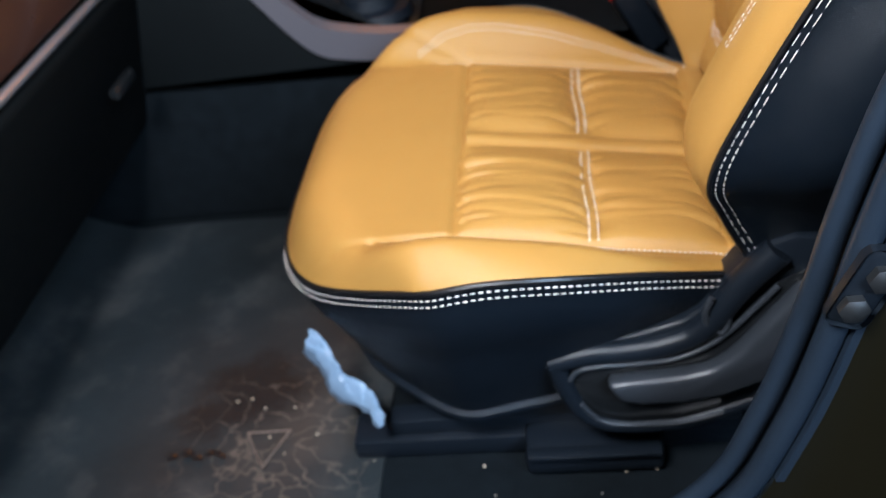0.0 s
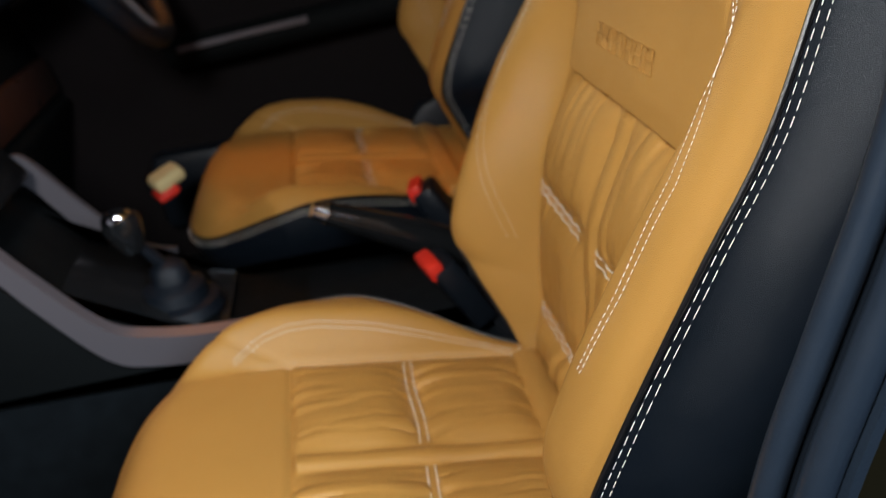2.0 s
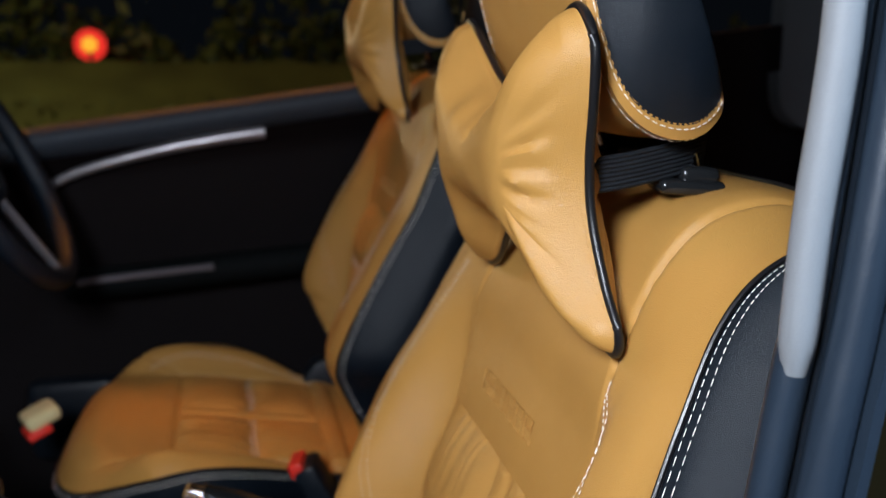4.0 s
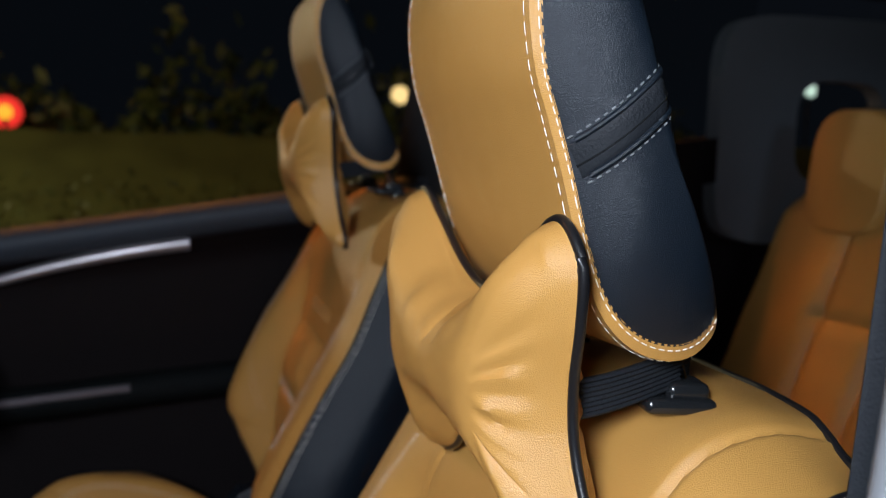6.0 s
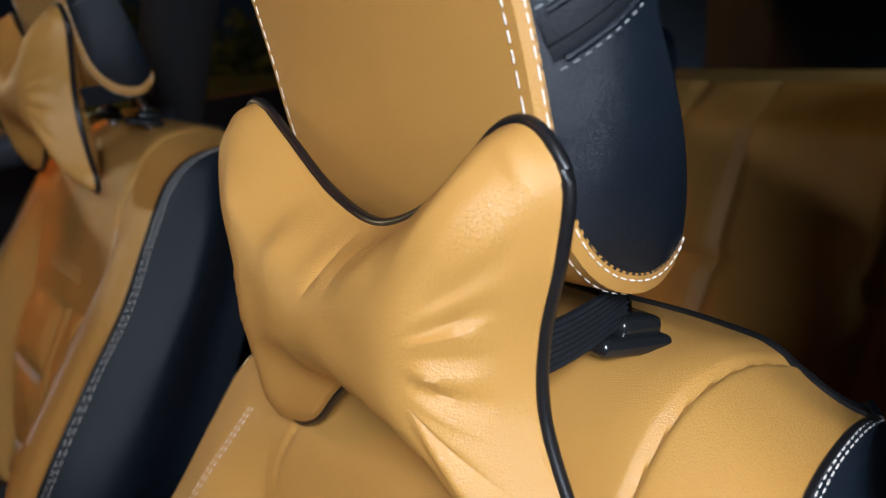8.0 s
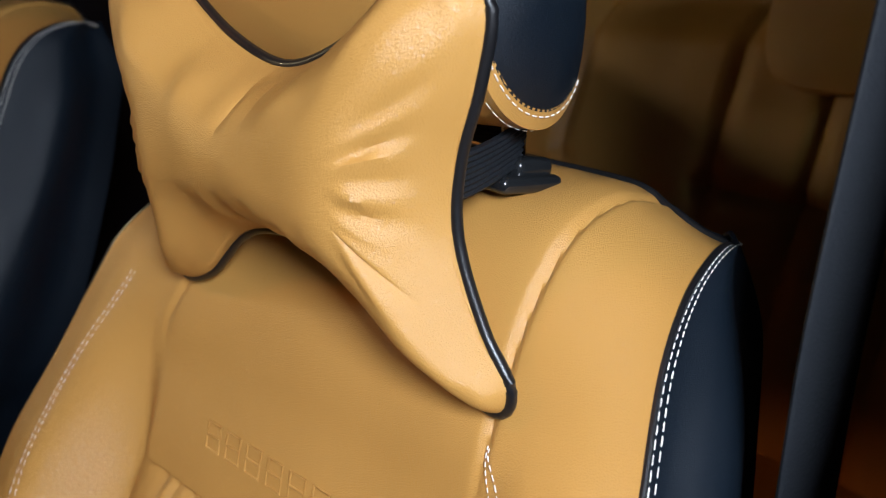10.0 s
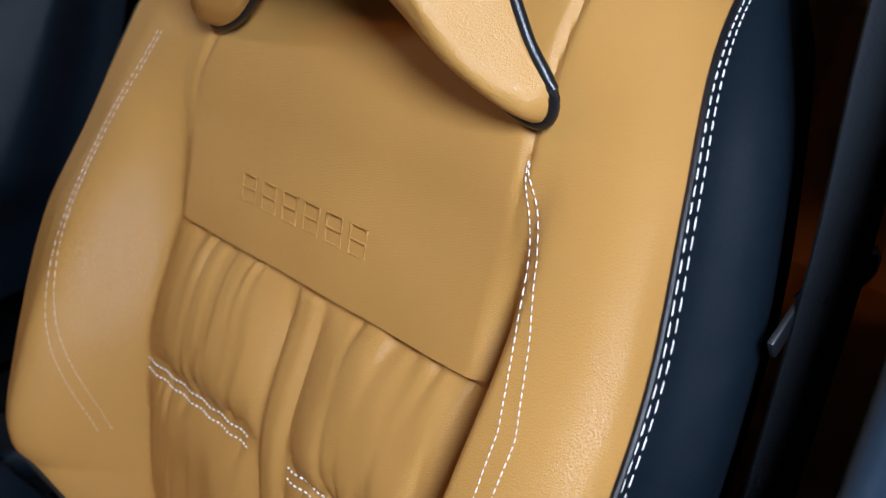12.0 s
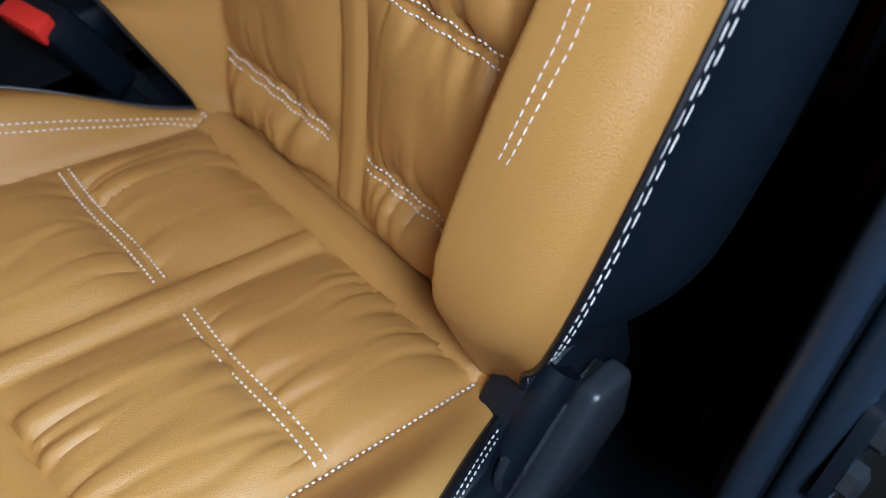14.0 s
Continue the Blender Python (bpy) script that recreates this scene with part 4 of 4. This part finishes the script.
part("door_panel", surf(far_panel, 30, 40, (0, 0.05, 0)), MAROON, far_door, "dark maroon-black door card")
part("door_cap", tube([along([(x, -0.008, sill_z(x) - FLOOR - 0.022) for x in (-0.55, -0.2, 0.15, 0.50)], k / 30) for k in range(31)], 0.036, 14, False, 0.75), CAP, far_door, "blue-black padded upper door cap")
strip_pts = [along([(-0.25, -0.012, 0.530), (-0.19, -0.014, 0.559), (-0.08, -0.015, 0.588), (0.02, -0.015, 0.607), (0.108, -0.014, 0.619)], k / 30) for k in range(31)]
part("silver_strip", tube(strip_pts, lambda t: 0.007 + 0.005 * t, 10), SILVER, far_door, "silver door strip")
armrest = part("armrest", tube([along([(-0.22, -0.03, 0.372), (-0.10, -0.045, 0.382), (0.02, -0.045, 0.392), (0.30, -0.035, 0.41)], k / 24) for k in range(25)], 0.026, 12), DASH, far_door, "black door armrest")
part("armrest_strip", tube([along([(-0.20, -0.070, 0.385), (-0.10, -0.072, 0.394), (0.015, -0.071, 0.402)], k / 20) for k in range(21)], 0.006, 8), MAUVE, armrest, "dull pull strip")
part("map_pocket", block((0.40, 0.05, 0.14), (-0.10, -0.02, 0.14), 0.02), PLASTIC, far_door, "black map pocket")
part("pane", surf(lambda a, b: (-0.55 + 1.05 * a, 0.05 - 0.10 * b, sill_z(-0.55 + 1.05 * a) - FLOOR - 0.01 + 0.36 * b), 4, 4, (0, 0.004, 0)), GLASS, far_door, "clear side window").visible_shadow = False

rear_far = tagged(thing("door_3", "closed rear door with dark trim", "car door", (0, FAR, FLOOR)), kind="structure")
part("door_panel", surf(lambda a, b: (0.50 + 0.75 * a, 0.0 + 0.03 * math.sin(b * math.pi), (sill_z(0.50 + 0.75 * a) - FLOOR) * b), 14, 14, (0, 0.05, 0)), MAROON, rear_far, "dark door card")
part("pane", surf(lambda a, b: (0.56 + 0.58 * a, 0.05 - 0.10 * b, sill_z(0.56 + 0.58 * a) - FLOOR - 0.01 + 0.32 * b), 4, 4, (0, 0.004, 0)), GLASS, rear_far, "clear rear side window").visible_shadow = False


# unseen door with a solid pane, added to keep the lamps off the bench
rear_near = tagged(thing("door_4", "unseen closed rear door beside the centre pillar, added to block lamp light", "car door", (0, 0.43, FLOOR)), kind="structure")
part("door_panel", surf(lambda a, b: (0.37 + 0.88 * a, -0.03 - 0.02 * math.sin(b * math.pi), (sill_z(0.37 + 0.88 * a) - FLOOR) * b - 0.02), 14, 14, (0, -0.05, 0)), MAROON, rear_near, "dark door card")
part("upper_frame", tube([along([(0.36, -0.02, 0.68), (0.38, 0.03, 1.07), (0.80, 0.05, 1.08), (1.25, 0.03, 0.95)], k / 24) for k in range(25)], 0.03, 8), PLASTIC, rear_near, "black window frame")
part("pane", surf(lambda a, b: (0.40 + 0.80 * a, -0.05 + 0.08 * b, sill_z(0.40 + 0.80 * a) - FLOOR - 0.03 + 0.36 * b), 4, 4, (0, 0.004, 0)), OPAQUE_PANE, rear_near, "opaque dark pane put in to block lamp light")

# pillars, roof and tailgate
def pillar(name, foot, head, size, mat, label):
    bm = tube([along([foot, tuple((f + h) / 2 for f, h in zip(foot, head)), head], k / 8) for k in range(9)], size, 10, False, 0.6)
    return wall(name, bm, mat, label, "pillar")


pillar("pillar_1", (0.50, 1.76, 0.80), (0.54, 1.66, 1.22), 0.055, ROOF, "dark centre pillar between the far doors")
pillar("pillar_2", (-0.62, 1.76, 0.72), (-0.10, 1.66, 1.22), 0.045, ROOF, "dark windscreen pillar")
pillar("pillar_3", (-0.62, 0.44, 0.72), (-0.10, 0.52, 1.24), 0.045, ROOF, "dark windscreen pillar beside the open door")
wall("ceiling", surf(lambda a, b: (-0.15 + 2.0 * a, 0.48 + 1.24 * b, 1.235 + 0.03 * math.sin(math.pi * b) - 0.06 * a * a), 10, 10, (0, 0, 0.03)), ROOF, "dark roof lining", "ceiling")
quarter = tagged(thing("quarter_panel", "light grey rear quarter trim, darkened as in shade, with a small window", "panel", (1.20, 1.72, 0.80)), kind="structure")
frame_bm = bmesh.new()
win = [(0.15 + 0.105 * math.copysign(abs(math.cos(t)) ** 0.55, math.cos(t)), 0.14 + 0.10 * math.copysign(abs(math.sin(t)) ** 0.55, math.sin(t))) for t in [k * math.tau / 40 for k in range(40)]]
out = [(0.20 + 0.33 * math.copysign(abs(math.cos(t)) ** 0.3, math.cos(t)), 0.14 + 0.22 * math.copysign(abs(math.sin(t)) ** 0.3, math.sin(t))) for t in [k * math.tau / 40 for k in range(40)]]
vo = [[frame_bm.verts.new((x, yy, z)) for x, z in out] for yy in (0.0, 0.04)]
vi = [[frame_bm.verts.new((x, yy, z)) for x, z in win] for yy in (0.0, 0.04)]
for k in range(40):
    j = (k + 1) % 40
    frame_bm.faces.new((vo[0][k], vo[0][j], vi[0][j], vi[0][k]))
    frame_bm.faces.new((vo[1][k], vi[1][k], vi[1][j], vo[1][j]))
    frame_bm.faces.new((vi[0][k], vi[0][j], vi[1][j], vi[1][k]))
bmesh.ops.recalc_face_normals(frame_bm, faces=frame_bm.faces[:])
part("quarter_trim", frame_bm, QUARTER_SHADED, quarter, "light grey moulded trim, shade put into its colour")
part("pane", extrude_outline([(x * 1.02, 0.045, z) for x, z in win], (0, 0.003, 0)), GLASS, quarter, "small quarter window").visible_shadow = False
wall("tailgate", block((0.05, 1.5, 1.3), (1.86, 1.10, 0.60), 0.02), ROOF, "dark tailgate trim behind the rear seat", "wall")


# ---- the rear bench ----
def bench_back(a, b):
    y = -0.60 + 1.20 * b
    z = 0.30 + 0.585 * a
    x = 1.02 + 0.22 * a
    groove = sum(math.exp(-((y - g) / 0.012) ** 2) for g in (-0.41, -0.27, -0.13, 0.13, 0.27, 0.41))
    x += 0.014 * groove + 0.012 * math.exp(-((a - 0.55) / 0.02) ** 2) * (0.10 < abs(y) < 0.44)
    x += 0.05 * smooth01(0.88, 1.0, a) + 0.004 * noise.noise(Vector((y * 12, z * 12, 5)))
    return (x, y, z - 0.04 * smooth01(0.45, 0.60, abs(y)) * a)


bench = thing("rear_seat", "tan leather rear bench seat with ribbed backrest", "car seat", (0, 1.10, 0))
part("backrest", surf(bench_back, 60, 120, (0.12, 0, 0.02)), TAN, bench, "tan ribbed backrest")
part("cushion", surf(lambda a, b: (0.62 + 0.45 * a, -0.60 + 1.20 * b, 0.36 - 0.05 * a + 0.02 * math.sin(a * math.pi) - 0.07 * smooth01(0.12, 0.0, a)), 24, 30, (0, 0, -0.12)), TAN, bench, "tan bench cushion")
for y in (-0.26, 0.425):
    ring = [(y + 0.093 * math.copysign(abs(math.cos(t)) ** 0.62, math.cos(t)), 0.872 + 0.108 * math.copysign(abs(math.sin(t)) ** 0.62, math.sin(t))) for t in [k * math.tau / 36 for k in range(36)]]
    hr = part("headrest", extrude_outline([(1.195 + 0.10 * (z - 0.87), yy, z) for yy, z in ring], (0.045, 0, 0), 0.014, 3), TAN, bench, "tan rear headrest with rounded corners")
    part("headrest_side", extrude_outline([(1.236 + 0.10 * (z - 0.87), y + (yy - y) * 1.03, 0.872 + (z - 0.872) * 1.03) for yy, z in ring], (0.05, 0, 0), 0.012, 3), BLACK_LEATHER, hr, "black side of the rear headrest")
    for sd in (-1, 1):
        part("headrest_post", tube([(1.255, y + sd * 0.04, 0.80), (1.27, y + sd * 0.04, 0.74)], 0.006, 10), CHROME, bench, "steel headrest post")

# ---- the near door opening: centre pillar, seal, sill, striker, belt ----
SEAL = [(0.266, 0.43, 1.16), (0.261, 0.43, 0.95), (0.251, 0.43, 0.80), (0.243, 0.43, 0.735), (0.236, 0.43, 0.685), (0.225, 0.43, 0.632), (0.206, 0.43, 0.572), (0.188, 0.43, 0.515), (0.175, 0.43, 0.455), (0.166, 0.43, 0.400), (0.147, 0.43, 0.317), (0.115, 0.43, 0.242), (0.03, 0.426, 0.178), (-0.1, 0.42, 0.138), (-0.4, 0.41, 0.125), (-0.6, 0.41, 0.15)]
opening = tagged(thing("door_frame", "black rubber-sealed door opening with painted pillar", "door frame", (0, 0, 0)), kind="structure")
seal_line = [along(SEAL, k / 90) for k in range(91)]
part("door_seal", tube([(x + 0.007, y - 0.008, z - 0.002) for x, y, z in seal_line], 0.0078, 12), RUBBER, opening, "black rubber door seal")
part("seal_lip", tube([(x - 0.003, y + 0.007, z) for x, y, z in seal_line], 0.0070, 12), RUBBER, opening, "soft inner lip of the seal")
part("seal_flange", ribbon([(x + 0.010, y + 0.004, z - 0.004) for x, y, z in seal_line], (1, 0, -0.35), 0.012, 0.014), PLASTIC, opening, "black flange of the seal")


def pillar_cover(a, b):
    x, y, z = along(SEAL, a * 0.70)
    flare = 0.022 + 0.030 * smooth01(0.72, 0.50, z) if z < 0.72 else 0.022
    return (x + 0.014 + 0.15 * b, 0.424 + flare * smooth01(0.12, 0.60, b) - 0.01 * b * b, z - 0.006 * b)


part("pillar_cover", surf(pillar_cover, 50, 14, (0, -0.012, 0)), RUBBER, opening, "blue-black lower pillar cover")


def painted(a, b):
    x, y, z = along(SEAL, a)
    w = b
    return (x + 0.014 + 0.075 * w + 0.05 * w * w, 0.414 - 0.10 * w * w - 0.002 * w, z - 0.012 * w - (0.06 * w if a > 0.75 else 0))


part("painted_pillar", surf(painted, 60, 16, (0.004, -0.002, -0.002)), PAINT, opening, "dark glossy painted pillar")
part("grey_pillar_trim", tube([along([(0.241, 0.434, 0.748), (0.243, 0.434, 0.80), (0.248, 0.434, 0.90), (0.24, 0.45, 1.05), (0.25, 0.48, 1.2)], k / 24) for k in range(25)], lambda t: 0.0045 + 0.0025 * smooth01(0, 0.1, t), 12), GREY_TRIM, opening, "light grey upper pillar trim")
sill = part("sill_cover", surf(lambda a, b: (-0.62 + 0.75 * a, 0.412 + 0.06 * b, FLOOR + 0.016 + 0.012 * math.sin(b * math.pi)), 20, 6, (0, 0, -0.03)), PLASTIC, opening, "black sill cover")

striker = tagged(thing("door_striker", "dull steel door striker with two bolts", "striker", (0.181, 0.412, 0.429)))
plate = part("striker_plate", block((0.024, 0.006, 0.050), (0, 0, 0), 0.006, (0, 22, 0)), PLASTIC, striker)
for dx, dz in ((-0.006, -0.009), (0.006, 0.009)):
    part("bolt", spun([(0.008, 0), (0.008, 0.005), (0.005, 0.007), (0.0, 0.0075)], 6, pose(dx, -0.003, dz, 90, 0, 0)), STEEL, plate, "hexagon bolt")

belt = thing("seat_belt", "black front seat belt hanging at the pillar", "seat belt", (0, 0, 0))
part("webbing", ribbon([along([(0.294, 0.472, 1.02), (0.292, 0.480, 0.86), (0.290, 0.484, 0.76), (0.290, 0.484, 0.67), (0.286, 0.488, 0.55), (0.275, 0.490, 0.40), (0.26, 0.490, 0.28)], k / 40) for k in range(41)], (0.75, -0.55, 0.05), 0.024, 0.0016, 7), WEBBING, belt, "black webbing")
grip = part("tongue", tube([along([(0.286, 0.493, 0.646), (0.294, 0.488, 0.653), (0.314, 0.485, 0.656), (0.335, 0.490, 0.654), (0.348, 0.502, 0.648)], k / 20) for k in range(21)], lambda t: 0.0045 + 0.0025 * math.sin(math.pi * t), 12), GLOSS, belt, "black moulded tongue grip")
part("tongue_blade", block((0.026, 0.003, 0.010), (0.280, 0.494, 0.639), 0.001, (0, -32, 0)), STEEL, grip, "bright steel tongue blade")

# ---- plastic bag under the seat's front corner ----


def bag_point(a, b):
    x = -0.192 + 0.066 * a + 0.004 * math.sin(a * 11)
    y = 0.622 - 0.055 * a
    z = 0.238 - 0.052 * a ** 0.8
    wide_at = 0.012 + 0.022 * math.sin(math.pi * min(1.0, 0.15 + a)) ** 0.8
    k = noise.noise(Vector((a * 9, b * 4, 3))) * 0.006 + abs(noise.noise(Vector((a * 19, b * 8, 7)))) * 0.004
    return (x + k - 0.30 * wide_at * b, y - 0.4 * k - 0.008 * math.sin(b * math.pi), z + 0.6 * k - wide_at * b)


tagged(part("plastic_bag", surf(bag_point, 40, 16, (0.002, 0.002, 0)), BAG), "crumpled pale blue plastic bag under the seat", "plastic bag")
rag = thing("folded_cloth", "cream cloth with red edge beside the driver seat", "cloth", (-0.235, 1.50, 0.34))
part("cloth", block((0.05, 0.05, 0.022), (0, 0, 0.012), 0.008, (0, -20, 25), 3), material("cream_cloth", (0.62, 0.52, 0.26), 0.9, grain=0.6), rag)
part("red_edge", block((0.035, 0.045, 0.012), (-0.004, -0.01, -0.006), 0.004, (0, -20, 25)), RED, rag, "red edge")

# ---- the street beyond the windows ----
def street_lamp(at, r, mat, label):
    x, y, z = at
    far_lamp = tagged(thing("street_lamp", label, "street lamp", (x, y, -0.37), "distant lamps"))
    # made-up pole, so that the globe does not float
    part("pole", tube([(0, 0.05, 0), (0, 0.05, z + 0.37)], 0.02, 8), PLASTIC, far_lamp, "thin dark pole, added to carry the globe")
    bm = bmesh.new()
    bmesh.ops.create_icosphere(bm, subdivisions=3, radius=r)
    bmesh.ops.scale(bm, vec=(1, 0.4, 1), verts=bm.verts[:])
    bmesh.ops.translate(bm, vec=(0, 0, z + 0.37), verts=bm.verts[:])
    part("lamp_globe", bm, mat, far_lamp, "glowing globe")
    return far_lamp


AMBER, LAMP_RED, COOL = glow("amber_glow", (1.0, 0.62, 0.22), 1.6), glow("red_glow", (1.0, 0.035, 0.02), 1.2), glow("cool_glow", (0.85, 1.0, 0.75), 1.0)
WARM = glow("yellow_glow", (1.0, 0.42, 0.02), 1.5)
# the yellow and red globes are passing traffic's lights, set still on poles
street_lamp((-1.50, 11.75, 1.02), 0.09, WARM, "yellow light of passing traffic, on an added pole")
street_lamp((-1.53, 12.05, 1.02), 0.19, LAMP_RED, "broad red tail light of passing traffic, on an added pole")
street_lamp((3.24, 12.0, 1.39), 0.12, AMBER, "amber lamp glowing down the street")
street_lamp((9.80, 12.0, 1.69), 0.10, COOL, "cool white lamp down the street")

leaf_bm = bmesh.new()
rng = random.Random(4)
for k in range(3500):
    c = Vector((rng.uniform(-7, 9), 9.3 + rng.gauss(0, 0.35), rng.uniform(-0.35, 0.40) + 0.12 * math.sin(k)))
    d = Vector((rng.gauss(0, 1), rng.gauss(0, 1), rng.gauss(0, 1))).normalized() * rng.uniform(0.025, 0.06)
    e = d.cross(Vector((rng.gauss(0, 1), rng.gauss(0, 1), rng.gauss(0, 1)))).normalized() * d.length * 0.45
    leaf_bm.faces.new([leaf_bm.verts.new(c + v) for v in (d, e, -d, -e)])
tagged(part("hedge", leaf_bm, HEDGE, flat=True), "lamp-lit roadside hedge", "hedge", kind="stuff")
tree_bm = bmesh.new()
for k in range(2600):
    x = rng.uniform(-6, 8)
    c = Vector((x, 12.9 + rng.gauss(0, 0.3), 0.75 + abs(rng.gauss(0, 0.55)) * (0.7 + 0.5 * math.sin(x * 2.3) + 0.3 * math.sin(x * 5.1))))
    d = Vector((rng.gauss(0, 1), rng.gauss(0, 1), rng.gauss(0, 1))).normalized() * rng.uniform(0.08, 0.17)
    e = d.cross(Vector((rng.gauss(0, 1), rng.gauss(0, 1), rng.gauss(0, 1)))).normalized() * d.length * 0.5
    tree_bm.faces.new([tree_bm.verts.new(c + v) for v in (d, e, -d, -e)])
tagged(part("far_bushes", tree_bm, HEDGE, flat=True), "dim yellowish bushes beyond the road", "bushes", kind="stuff")
wall("grass_bank", surf(lambda a, b: (-9 + 20 * a, 9.4 + 2.2 * b, -0.30 + 1.12 * b + 0.06 * noise.noise(Vector((a * 30, b * 6, 2)))), 80, 14, (0, 0, -0.1)), GRASS, "lamp-lit grassy bank beside the road", "grass")
# crumbs on the floor and the rail
bm = bmesh.new()
for k in range(26):
    m = pose(rng.uniform(-0.30, 0.10), rng.uniform(0.50, 0.66), FLOOR + 0.009, rng.uniform(0, 360), rng.uniform(0, 360), 0)
    made = bmesh.ops.create_icosphere(bm, subdivisions=1, radius=rng.uniform(0.0007, 0.0018))["verts"]
    bmesh.ops.transform(bm, matrix=m, verts=made)
tagged(part("crumbs", bm, material("pale_crumbs", (0.45, 0.38, 0.28), 0.8)), "pale crumbs scattered on the floor", "crumbs", kind="stuff")
